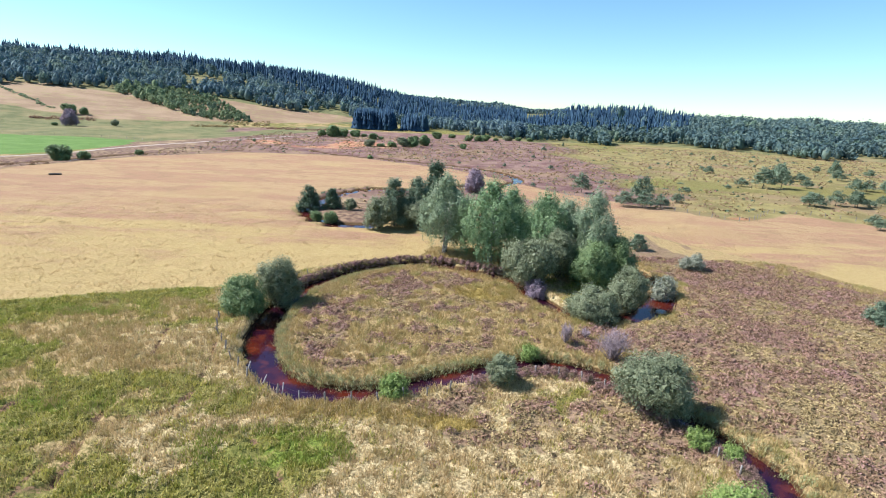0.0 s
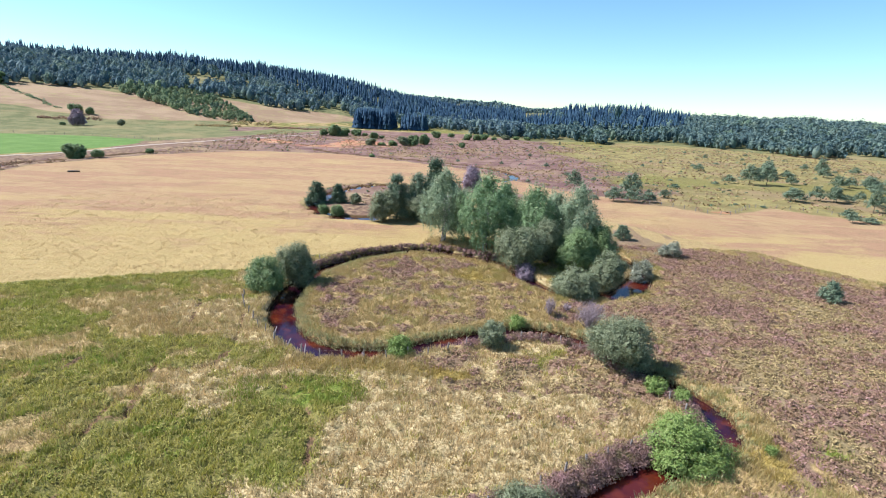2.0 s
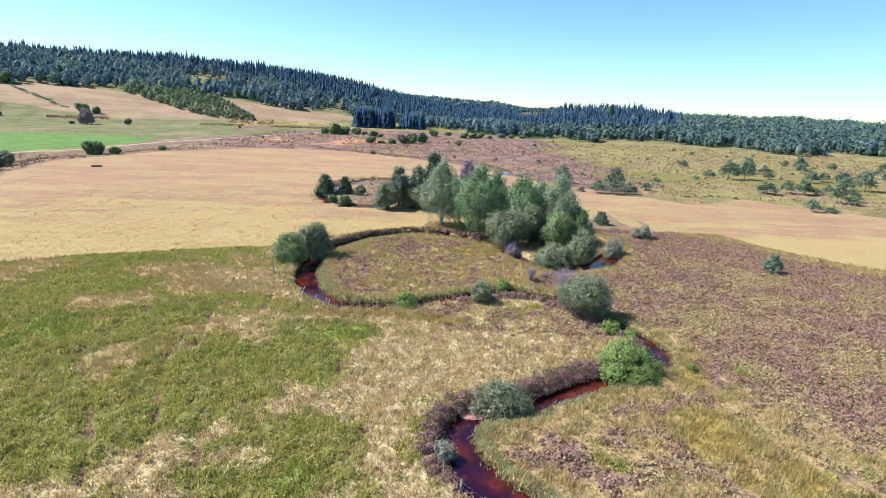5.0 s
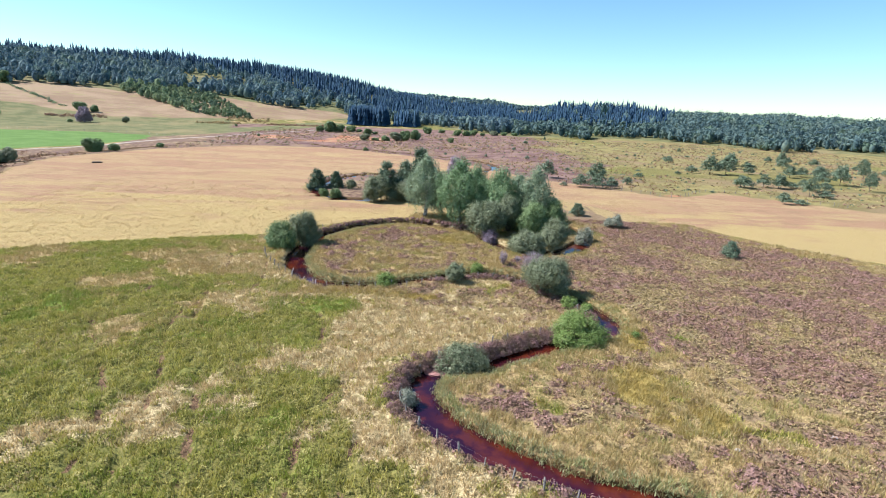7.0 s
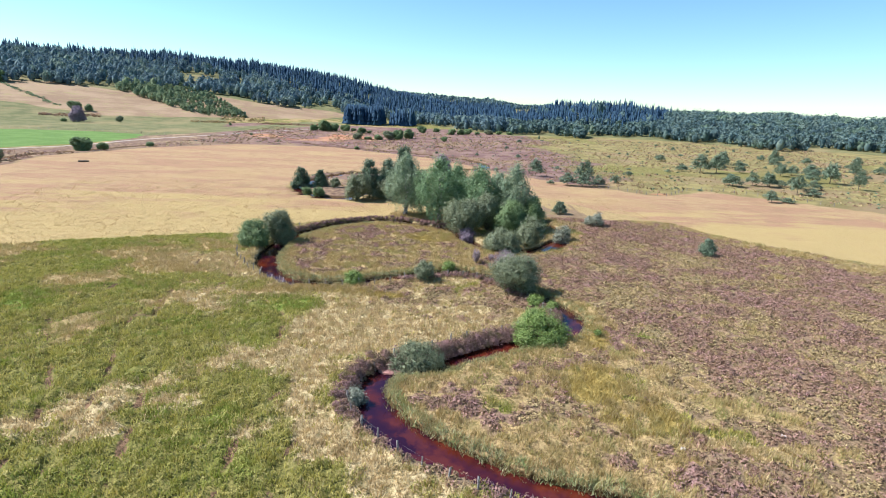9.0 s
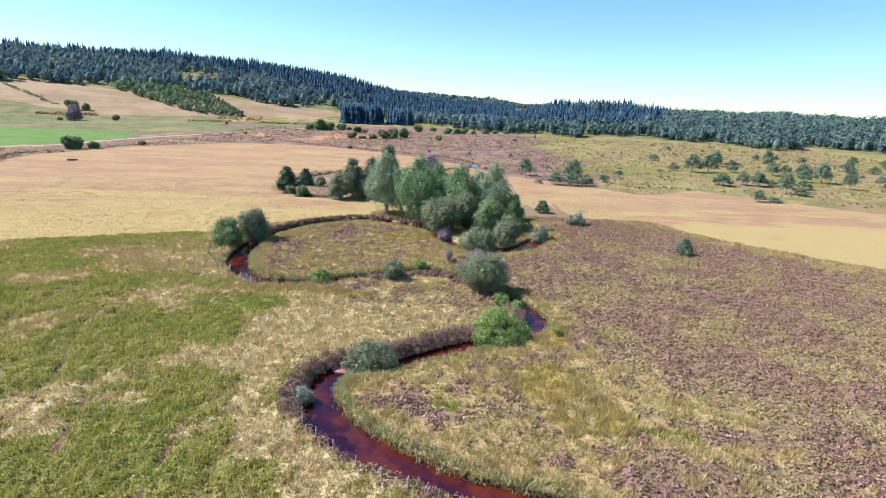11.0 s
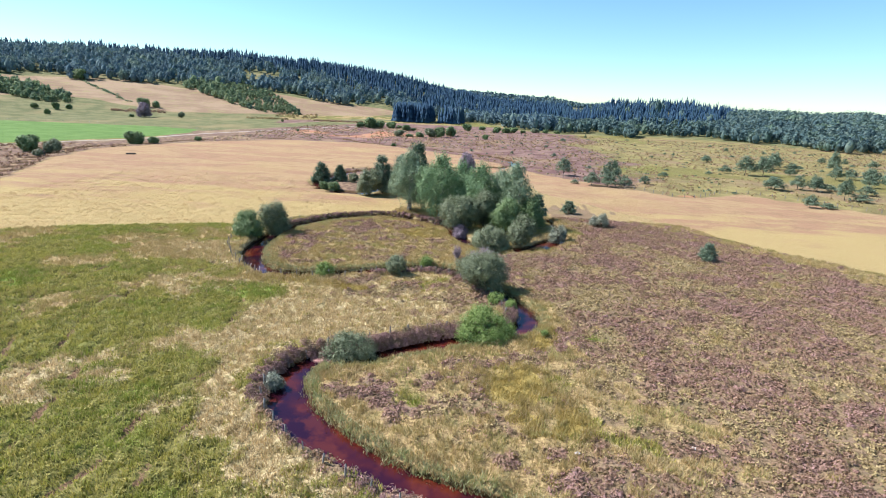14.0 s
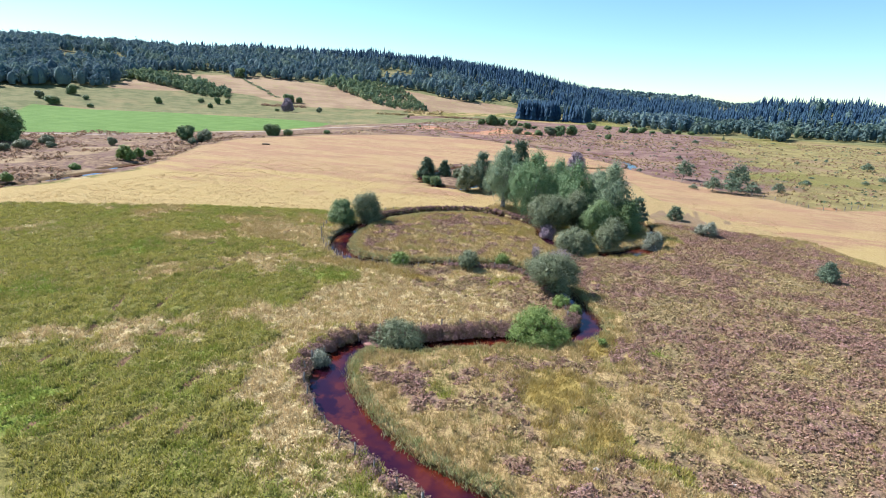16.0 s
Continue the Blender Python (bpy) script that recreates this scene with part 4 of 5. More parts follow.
def ribbon(name, line, left, right, z, mat, label, category):
    """A strip along a line; left, right: widths at each point; z: height or None for the land's own."""
    t = np.gradient(line, axis=0)
    t /= np.linalg.norm(t, axis=1)[:, None]
    nrm = np.stack([t[:, 1], -t[:, 0]], 1)
    k = 5
    rows = [line + nrm * (-left + (left + right) * s / (k - 1))[:, None] for s in range(k)]
    v = np.concatenate(rows)
    zz = np.full(len(v), z) if z is not None else ground(v[:, 0], v[:, 1]) + 0.1
    n = len(line)
    faces = [(c * n + r, c * n + r + 1, (c + 1) * n + r + 1, (c + 1) * n + r) for c in range(k - 1) for r in range(n - 1)]
    me = mesh_of(name, np.column_stack([v, zz]), np.array(faces)[:, ::-1], mat, True)
    return tagged(new(name, me), label, category, kind="structure")


w = stream_half(np.arange(len(stream_line), dtype=float)) + 0.75
ribbon("water", stream_line, w, w, WATER_Z, M_WATER, "red-brown peaty stream winding through the heath", "stream")
w = np.full(len(loop_line), 2.3)
ribbon("water_far", loop_line, w, w, WATER_Z + 0.02, M_WATER, "far loop of the peaty stream beside the hay field", "stream")
w = np.full(len(brook_line), 2.3)
ribbon("water_brook", brook_line, w, w, WATER_Z + 0.02, M_WATER, "narrow brook along the edge of the hay field", "stream")
w = np.full(len(road_line), 1.7)
ribbon("road", road_line, w, w, None, M_ROAD, "pale unpaved farm track between fields", "road")

# ---- cover of the near land: heather, grasses, rushes ----
def scatter(n, x0, x1, y0, y1, seed):
    rng = np.random.default_rng(seed)
    return rng.uniform(x0, x1, n), rng.uniform(y0, y1, n), rng


def tufts(name, x, y, z, rng, blades, height, width, mat, label, spread=0.25, lean=0.45):
    """Grass tufts of single blades, all in one mesh."""
    n = len(x)
    c = np.stack([x, y, z - 0.03], 1)
    hgt = height * rng.uniform(0.6, 1.3, (n, blades))
    foot = c[:, None, :] + np.concatenate([rng.normal(0, spread, (n, blades, 2)), np.zeros((n, blades, 1))], 2)
    ang = rng.uniform(0, 6.283, (n, blades))
    tip = foot + np.stack([np.cos(ang) * hgt * lean, np.sin(ang) * hgt * lean, hgt], 2)
    t2 = rng.uniform(0, 6.283, (n, blades))
    side = np.stack([np.cos(t2), np.sin(t2), np.zeros_like(t2)], 2) * width
    tri = np.stack([foot - side, foot + side, tip], 2).reshape(-1, 3)
    me = mesh_of(name, tri, np.arange(len(tri)).reshape(-1, 3), mat)
    return tagged(new(name, me), label, "vegetation", kind="stuff")


def mounds(name, x, y, z, r, rng, sprigs, mat, label, tall=0.7, sprig=0.132):
    """Low rounded plants of many sprigs, all in one mesh."""
    n = len(x)
    way = rng.normal(0, 1, (n, sprigs, 3))
    way[:, :, 2] = np.abs(way[:, :, 2]) * 0.9 + 0.1
    way /= np.linalg.norm(way, axis=2)[:, :, None]
    c = np.stack([x, y, z], 1)[:, None, :] + way * (r[:, None, None] * np.array([1, 1, tall])) * rng.uniform(0.75, 1.1, (n, sprigs, 1))
    v, f = leaves(c.reshape(-1, 3), way.reshape(-1, 3) + np.array([0, 0, 0.55]), sprig * 1.12, rng, -0.4, 0.5, 0.5)
    return tagged(new(name, mesh_of(name, v, f, mat)), label, "vegetation", kind="stuff")


x, y, rng = scatter(190000, -118, 122, -14, 112, 11)
seen = (x > 28 - 1.75 * (y + 32)) & (x < 26 + 0.95 * (y + 34))
x, y = x[seen], y[seen]
zn = zones(x, y)
h = ground(x, y)
u = rng.random(len(x))
dry = h > WATER_Z + 0.25
u2 = rng.random(len(x))
bloom = fbm(x, y, 5.0, 97, 2) + 0.35 * (u2 - 0.5)
plants = dry & (u < 0.52 * zn["heather"]) & (zn["field"] < 0.3) & (zn["gold"] < 0.35)
ok = plants & (bloom > 0.6)
mounds("blooming_heather", x[ok], y[ok], h[ok], 0.24 + 0.62 * rng.random(ok.sum()) ** 2.2, rng, 26, M_BLOOM, "mauve flowering heather cushions on the heath")
ok = plants & (bloom <= 0.6) & (bloom > 0.4)
mounds("heather", x[ok], y[ok], h[ok], 0.24 + 0.6 * rng.random(ok.sum()) ** 2.2, rng, 24, M_HEATHER, "brown fading heather cushions on the heath")
ok = plants & (bloom <= 0.4)
mounds("heath_moss", x[ok], y[ok], h[ok], rng.uniform(0.25, 0.5, ok.sum()), rng, 14, M_MOSS, "olive bilberry cushions among the heather")
ok = dry & (zn["heather"] < 0.5) & (zn["field"] < 0.4) & (u < 0.85 * zn["straw"]) & (zn["rut"] < 0.4)
tufts("dry_grass", x[ok], y[ok], h[ok], rng, 9, 0.42, 0.05, M_STRAW, "bleached straw-coloured grass tussocks near the fence")
ok = dry & (zn["heather"] < 0.4) & (zn["field"] < 0.4) & (u < 0.6 * zn["rush"])
tufts("rushes", x[ok], y[ok], h[ok], rng, 10, 0.62, 0.035, M_RUSH, "rust-tinged rushes beside the stream")
ok = dry & (zn["heather"] < 0.4) & (zn["field"] < 0.3) & (u > 0.25) & (zn["rut"] < 0.2) & (zn["lush"] < 0.5) & (u2 > 0.15 + 0.8 * zn["straw"]) & (zn["rush"] < 0.5)
tufts("meadow_grass", x[ok], y[ok], h[ok], rng, 9, 0.42, 0.06, M_GRASS, "rough green grass of the wet meadow")

ok = dry & (u < 0.24) & (zn["field"] < 0.2) & (zn["heather"] < 0.2) & (zn["rush"] < 0.45) & (zn["straw"] < 0.75) & (zn["rut"] < 0.15) & (x < 12)
mounds("sedge", x[ok], y[ok], h[ok], 0.2 + 0.5 * rng.random(ok.sum()) ** 1.6, rng, 30, M_SEDGE, "dull green sedge tussocks in the wet meadow", 0.75, 0.09)
ok = dry & (zn["lush"] > 0.35) & (u < 0.8)
tufts("lush_grass", x[ok], y[ok], h[ok], rng, 10, 0.4, 0.06, M_LUSH, "lush bright green grass in the wet hollows")
ok = dry & (zn["gold"] > 0.3) & (u < 0.9)
tufts("golden_grass", x[ok], y[ok], h[ok], rng, 12, 0.4, 0.04, M_GOLD, "golden moor grass among the heather")
sx, sy, rng = scatter(26000, -110, 70, 48, 150, 12)
sn = zones(sx, sy)
ok = (sn["field"] > 0.7) & (rng.random(len(sx)) < 1.15 - sy / 160)
tufts("hay_stubble", sx[ok], sy[ok], ground(sx[ok], sy[ok]), rng, 7, 0.2, 0.06, M_HAY, "pale dry grass of the hay field", 0.4, 0.7)

# tussocks and dwarf shrubs of the wide moor
mx, my, rng = scatter(19000, -150, 330, 150, 480, 13)
mn = zones(mx, my)
wild = np.clip(mn["olive"] + mn["purple"] + mn["brown"], 0, 1) * (1 - mn["field"]) * (fbm(mx, my, 40, 99) + 0.3 * rng.random(len(mx)) > 0.5)
pick = rng.random(len(mx))
for name, mat, label, lo, hi in (("moor_tussocks", M_MOSS, "olive grass tussocks on the open moor", 0.0, 0.34), ("moor_heather", M_HEATHER, "brown heather cushions on the open moor", 0.34, 0.62),
                                 ("moor_shrubs", M_DARKPINE, "dark dwarf shrubs dotted over the moor", 0.62, 0.69)):
    ok = (pick >= lo) & (pick < hi) & (wild > 0.5)
    mounds(name, mx[ok], my[ok], ground(mx[ok], my[ok]), rng.uniform(0.3, 0.95, ok.sum()), rng, 8, mat, label, 0.8, 0.36)

bx, by, rng = scatter(3600, -240, -112, 25, 215, 14)
bn = zones(bx, by)
ok = (bn["brown"] > 0.5) & (bn["field"] < 0.3) & (fbm(bx, by, 25, 101) > 0.42)
mounds("brook_heather", bx[ok], by[ok], ground(bx[ok], by[ok]), rng.uniform(0.4, 1.2, ok.sum()), rng, 9, M_HEATHER, "dark brown heather on the moor beside the brook", 0.8, 0.4)

# tall heather hanging over the outer bank, and pale grass along the inner one
rng = np.random.default_rng(21)
s = rng.uniform(WILLOWS - 20, len(stream_line) - 30, 2300)
k = s.astype(int)
t = np.gradient(stream_line, axis=0)[k]
t /= np.linalg.norm(t, axis=1)[:, None]
off = stream_half(s) + np.where(np.arange(len(s)) % 2 == 0, rng.uniform(-0.25, 0.5, len(s)), rng.uniform(0.4, 1.9, len(s)))
bx, by = stream_line[k, 0] + t[:, 1] * off, stream_line[k, 1] - t[:, 0] * off
hedge = ramp(s, along(28, 36), along(23, 32)) * (1 - ramp(s, along(2.5, 20), along(3, 15)))
ok = (vnoise(s / 4.0, s * 0, 8) > np.where(s > along(3, 15), 0.6, 0.3)) | (hedge > 0.5)
ok &= (hedge > 0.5) | (off > stream_half(s) + 0.25)
ok &= rng.random(len(s)) > 0.75 * ramp(s, along(8, 9), along(16, 4))
for name, mat, label, part_of in (("bank_heather", M_HEDGE, "tall dark mauve heather overhanging the stream bank", ok & (vnoise(s / 5.0, s * 0, 9) > 0.5)),
                                  ("bank_scrub", M_HEDGE, "tall dark brown heather overhanging the stream bank", ok & (vnoise(s / 5.0, s * 0, 9) <= 0.5))):
    mounds(name, bx[part_of], by[part_of], np.maximum(ground(bx[part_of], by[part_of]), WATER_Z + 0.15) + 0.12, rng.uniform(0.25, 0.62, part_of.sum()) * (1 + 0.45 * hedge[part_of]), rng, 80, mat, label, 1.1, 0.075)
s = rng.uniform(along(10, 95), BEND - 14, 620)
k = s.astype(int)
t = np.gradient(stream_line, axis=0)[k]
t /= np.linalg.norm(t, axis=1)[:, None]
off = stream_half(s) + rng.uniform(0.1, 1.3, len(s))
bx, by = stream_line[k, 0] + t[:, 1] * off, stream_line[k, 1] - t[:, 0] * off
mounds("bank_bracken", bx, by, ground(bx, by), rng.uniform(0.3, 0.75, len(s)), rng, 26, M_HEDGE, "dark brown heather along the outer bank of the loop", 1.0, 0.14)
s = rng.uniform(BEND - 40, len(stream_line) - 30, 2600)
k = s.astype(int)
t = np.gradient(stream_line, axis=0)[k]
t /= np.linalg.norm(t, axis=1)[:, None]
off = -(stream_half(s) + rng.uniform(0.3, 1.5, len(s)))
bx, by = stream_line[k, 0] + t[:, 1] * off, stream_line[k, 1] - t[:, 0] * off
tufts("bank_grass", bx, by, ground(bx, by), rng, 11, 0.4, 0.04, M_FRINGE, "long pale green grass on the inner stream bank", 0.3, 0.6)

# ---- fence along the stream ----
def fence(start, stop, offset):
    rng = np.random.default_rng(5)
    t = np.gradient(stream_line, axis=0)
    t /= np.linalg.norm(t, axis=1)[:, None]
    line = stream_line + np.stack([t[:, 1], -t[:, 0]], 1) * (offset + 4.2 * np.exp(-((np.arange(len(stream_line)) - along(-23.8, 71)) / 8.0) ** 2))[:, None]
    kern = np.ones(9) / 9
    line = np.stack([np.convolve(np.pad(line[:, c], 4, mode="edge"), kern, "valid") for c in (0, 1)], 1)[start:stop]
    run = np.concatenate([[0], np.cumsum(np.hypot(*np.diff(line, axis=0).T))])
    spots = np.arange(0, run[-1], 2.7)
    px, py = np.interp(spots, run, line[:, 0]), np.interp(spots, run, line[:, 1])
    pz = ground(px, py)
    ob = new("fence")
    shapes = []
    for k in range(4):
        r = 0.07 + 0.015 * k
        v, f = tubes([[(0, 0, -0.3, r), (0.01, 0, 0.5, r * 0.97), (0.0, 0.02, 1.12, r * 0.92), (0, 0.02, 1.17, r * 0.5)]], 7)
        shapes.append(mesh_of("post", v, f, M_POST, True))
    heads = []
    for k in range(len(px)):
        post = part("post", shapes[int(rng.integers(4))], ob)
        post.matrix_basis = pose(px[k], py[k], max(pz[k], WATER_Z), *rng.normal(0, 5, 2), rng.uniform(0, 360))
        heads.append((px[k], py[k], max(pz[k], WATER_Z)))
    for up in (0.45, 0.98):
        v, f = tubes([[(q[0], q[1], q[2] + up, 0.005) for q in heads]], 3)
        part("wire", mesh_of("wire", v, f, M_WIRE), ob)
    return tagged(ob, "leaning weathered stock fence following the stream bank", "fence")


fence(BEND - 24, len(stream_line) - 25, 2.9)

# ---- bushes along the stream ----
bush(22.4, 50.2, 6.6, 9.2, M_WILLOW, "large rounded grey-green willow bush over the stream", 101, leaf=0.16, lobes=12)
bush(23.6, 32.8, 5.2, 8.6, M_FRESH, "broad fresh green willow bush over the water", 102, leaf=0.15, lobes=11, squat=1)
bush(7.4, 24.4, 3.8, 8.6, M_WILLOW, "low spreading grey-green willow bush on the bank", 103, leaf=0.13, lobes=11, squat=1, depth=5.5)
bush(-4.5, 50.9, 3.3, 3.6, M_FRESH, "small fresh green bush on the bank", 104, leaf=0.16)
bush(7.2, 54.6, 3.6, 3.7, M_WILLOW, "small olive-green bush beside the fence", 105, leaf=0.16)
bush(-27.9, 71.6, 5.9, 7.0, M_ALDER, "dark green rounded alder bush at the bend", 106, "alder_bush")
bush(-24.6, 77.0, 8.2, 7.2, M_WILLOW, "tall olive-green bush at the bend", 107)
bush(23.2, 76.2, 6.0, 9.0, M_WILLOW, "wide grey-green willow bush before the birches", 108)
bush(29.6, 80.6, 6.6, 6.4, M_WILLOW, "upright grey-green willow bush by the pool", 109)
bush(15.2, 90.4, 9.8, 10.0, M_WILLOW, "tall grey-green willow at the foot of the birches", 110, leaf=0.24, lobes=13)
bush(32.4, 95.2, 8.4, 7.0, M_ALDER, "dark green alder bush at the edge of the copse", 111, "alder_bush", leaf=0.24)
bush(26.4, 90.4, 8.6, 8.8, M_ALDER, "dark green alder bush among the willows", 121, "alder_bush", leaf=0.22)
bush(21.2, 94.4, 9.4, 8.0, M_WILLOW, "grey-green willow between the birches", 122, leaf=0.22)
bush(16.0, 86.0, 3.6, 3.8, M_MAUVE, "mauve-grey half-bare bush below the willow", 112, leaf=0.15)
bush(38.3, 87.9, 4.8, 4.4, M_GREY, "thin silvery-green shrub beside the pool", 113, density=0.5, leaf=0.16)
bush(50.1, 104.0, 3.6, 5.6, M_GREY, "thin grey-green shrub on the heath", 114, density=0.4, leaf=0.16)
bush(1.4, 15.8, 2.4, 2.4, M_GREY, "silvery shrub leaning over the stream bank", 115, density=0.9, leaf=0.12)
bush(24.8, 44.4, 1.5, 2.6, M_FRESH, "low bright green shrub at the water's edge", 116, density=1.0, leaf=0.14)
bush(27.2, 42.4, 1.5, 2.0, M_FRESH, "low bright green shrub at the water's edge", 117, density=1.0, leaf=0.14)
bush(31.6, 33.4, 0.9, 1.2, M_FRESH, "tiny green shrub on the heath", 118, leaf=0.1)
bush(11.5, 61.9, 2.2, 2.8, M_FRESH, "yellow-green shrub on the stream bank", 119, density=0.7, leaf=0.14)
bush(10.1, 188.6, 8.6, 7.8, M_MAUVE, "dark purplish bush beyond the copse", 120, leaf=0.3)
bare_shrub(16.9, 66.2, 3.6, 2.0, "bare grey-mauve shrub on the heath", 131)
bare_shrub(21.9, 61.9, 4.8, 4.8, "spreading bare grey-mauve shrub beside the stream", 132, 110)
bare_shrub(20.0, 68.2, 1.7, 1.6, "small bare grey shrub on the heath", 133, 40)
bare_shrub(-8.8, 49.2, 1.8, 1.3, "small bare shrub at the water's edge", 134, 40)

# ---- the copse ----
birch(0.6, 107.4, 16.2, 10.0, M_BIRCH, "grey-green birch with several pale stems", 201, 4)
birch(9.4, 102.2, 16.0, 12.0, M_BIRCH_GREEN, "broad weeping green birch of the copse", 202, 3, 0.08)
birch(19.5, 101.0, 14.0, 10.5, M_BIRCH_GREEN, "bright green birch behind the willow", 203, 2, 0.06)
birch(28.0, 98.5, 15.2, 9.0, M_BIRCH, "slender grey-green birch at the end of the copse", 204, 2, 0.04)
birch(24.6, 106.0, 12.5, 10.0, M_BIRCH, "grey-green birch in the back of the copse", 205, 2, 0.06)
birch(14.0, 111.0, 13.5, 9.5, M_BIRCH_GREEN, "green birch in the back of the copse", 206, 1, 0.06)
bush(-15.7, 127.0, 8.0, 8.0, M_WILLOW, "rounded grey-green willow beside the hay field", 207, leaf=0.26, group="trees of the stream copse")
bush(-6.0, 129.5, 7.0, 9.0, M_WILLOW, "rounded olive willow beside the hay field", 208, leaf=0.26, group="trees of the stream copse")
pine(-12.5, 131.0, 12.2, 8.4, M_PINE, "blue-green young pine of the copse", 209, density=2.6, bare=0.06, leaf=0.28)
pine(-7.0, 134.0, 12.0, 8.6, M_PINE, "blue-green young pine of the copse", 210, density=2.6, bare=0.06, leaf=0.28)
pine(-2.6, 140.0, 15.6, 8.6, M_DARKPINE, "tall dark pine standing above the copse", 211, density=2.6, bare=0.1, leaf=0.3)
pine(3.5, 125.0, 9.5, 7.0, M_PINE, "blue-green young pine of the copse", 212, density=1.4, leaf=0.28)
pine(34.5, 108.5, 6.8, 6.0, M_PINE, "small spreading pine beside the copse", 213, density=1.4)
pine(44.0, 118.0, 3.7, 4.8, M_PINE, "small pine on the heath", 214, density=1.5, leaf=0.18)
pine(68.1, 78.5, 3.7, 4.1, M_PINE, "lone small pine on the heath", 215, density=3.0, leaf=0.17)
# far loop of the stream
pine(-38.0, 149.0, 7.6, 7.4, M_DARKPINE, "dark green pine at the far loop", 221, density=2.2, leaf=0.28, bare=0.05)
pine(-31.8, 150.2, 5.6, 5.4, M_DARKPINE, "dark green pine at the far loop", 222, density=2.2, leaf=0.26, bare=0.05)
bush(-29.0, 134.2, 3.8, 4.2, M_ALDER, "small green bush at the far loop", 223, group="bushes of the far loop")
bush(-33.2, 136.5, 3.2, 3.6, M_ALDER, "small green bush at the far loop", 224, group="bushes of the far loop")
bush(-26.4, 148.6, 3.4, 3.4, M_WILLOW, "small grey-green bush at the far loop", 225, group="bushes of the far loop")

# ---- pines and shrubs on the moor ----
def moor_pines():
    """A few shapes of pine, set out over the moor."""
    kinds = []
    for k in range(4):
        rng = np.random.default_rng(300 + k)
        ob = new("pine_tree")
        v, f, tv, tf = pine_shape(9.0, 8.0, 0.26, 0.75, 0.42, rng, False)
        part("trunk", mesh_of("trunk", tv, tf, M_BARK, True), ob)
        part("crown", mesh_of("crown", v, f, M_PINE), ob)
        tagged(ob, "scattered grey-green pine on the open moor", "tree", "pines of the moor")
        kinds.append(ob)
    return kinds


kinds = moor_pines()
free = list(kinds)
turn = random.Random(7)


def plant(x, y, h, w, k=None):
    ob = kinds[turn.randrange(4)] if k is None else kinds[k]
    m = pose(x, y, float(ground(np.array([x]), np.array([y]))[0]) - 0.1, 0, 0, turn.uniform(0, 360)) @ Matrix.Diagonal((w / 8, w / 8, h / 9, 1))
    if ob in free:
        free.remove(ob)
        ob.matrix_basis = m
    else:
        copy_thing(ob, m)


plant(67.8, 184.6, 9.4, 8.5, 0)
plant(59.0, 176.0, 5.2, 6.5, 1)
plant(65.0, 175.0, 5.4, 7.0, 2)
plant(71.5, 177.0, 4.5, 5.5, 3)
plant(81.8, 188.5, 3.2, 4.5)
plant(50.8, 200.9, 7.3, 6.4)
plant(53.0, 178.0, 3.0, 4.0)
plant(34.2, 212.0, 3.1, 3.4)
plant(141.6, 293.4, 7.3, 7.5)
plant(133.0, 243.0, 8.2, 8.5)
plant(141.0, 240.0, 9.0, 9.0)
plant(170.0, 276.0, 8.6, 8.5)
plant(178.0, 273.0, 8.9, 8.0)
plant(133.1, 195.7, 9.0, 6.9)
plant(144.5, 198.0, 10.2, 7.5)
plant(151.0, 196.0, 9.4, 7.5)
plant(192.0, 246.0, 8.6, 8.5)
plant(200.0, 243.0, 8.0, 8.0)
plant(184.0, 218.0, 10.0, 8.0)
plant(191.0, 216.0, 9.4, 8.0)
plant(132.9, 154.7, 3.4, 6.5)
plant(111.3, 175.5, 1.8, 3.6)
plant(102.9, 177.9, 2.0, 3.2)
for k in range(84):
    x, y = turn.uniform(118, 330), turn.uniform(150, 330)
    if x > 0.45 * y + 40 and y > 0.35 * x + 70:
        plant(x, y, turn.uniform(4.5, 9.5), turn.uniform(5, 9))
for k in range(60):
    x, y = turn.uniform(-10, 260), turn.uniform(215, 470)
    if x > 0.05 * y - 30:
        plant(x, y, turn.uniform(1.2, 4.0), turn.uniform(2, 4.5))

# ---- bushes and trees by the brook, the track and in the valley ----
def broad_kinds(mats, tag):
    made = []
    for k, (mat, seed) in enumerate(mats):
        ob = bush(0, 0, 9.0, 9.0, mat, tag, seed, "field_bush", leaf=0.4, density=0.8, lobes=8, group="bushes of the valley")
        made.append(ob)
    return made


broad = broad_kinds([(M_ALDER, 401), (M_ALDER, 402), (M_WILLOW, 403), (M_WILLOW, 404), (M_FRESH, 405), (M_MAUVE, 406)], "rounded green bush in the fields of the valley")
fresh = list(broad)


def bushy(x, y, h, w, k):
    m = pose(x, y, float(ground(np.array([x]), np.array([y]))[0]) - 0.15, 0, 0, turn.uniform(0, 360)) @ Matrix.Diagonal((w / 9.6, w / 9.6, h / 9.2, 1))
    if broad[k] in fresh:
        fresh.remove(broad[k])
        broad[k].matrix_basis = m
    else:
        copy_thing(broad[k], m)


for spot in ((-141, 113, 5.8, 6.5), (-143, 120, 6.4, 6.0), (-144, 126, 4.0, 4.5), (-136, 90, 3.6, 5.5), (-130, 66, 4.4, 5), (-129, 60, 3.8, 4.5)):
    bushy(*spot, 4)
for spot in ((-177, 178, 7.3, 9), (-169, 181, 7.0, 8),
             (-164, 228, 10, 10.5), (-156, 232, 4.0, 6), (-147, 258, 6.2, 7), (-130, 366, 4.5, 3.6), (-166, 170, 5, 5)):
    bushy(*spot, turn.choice((0, 1, 2)))
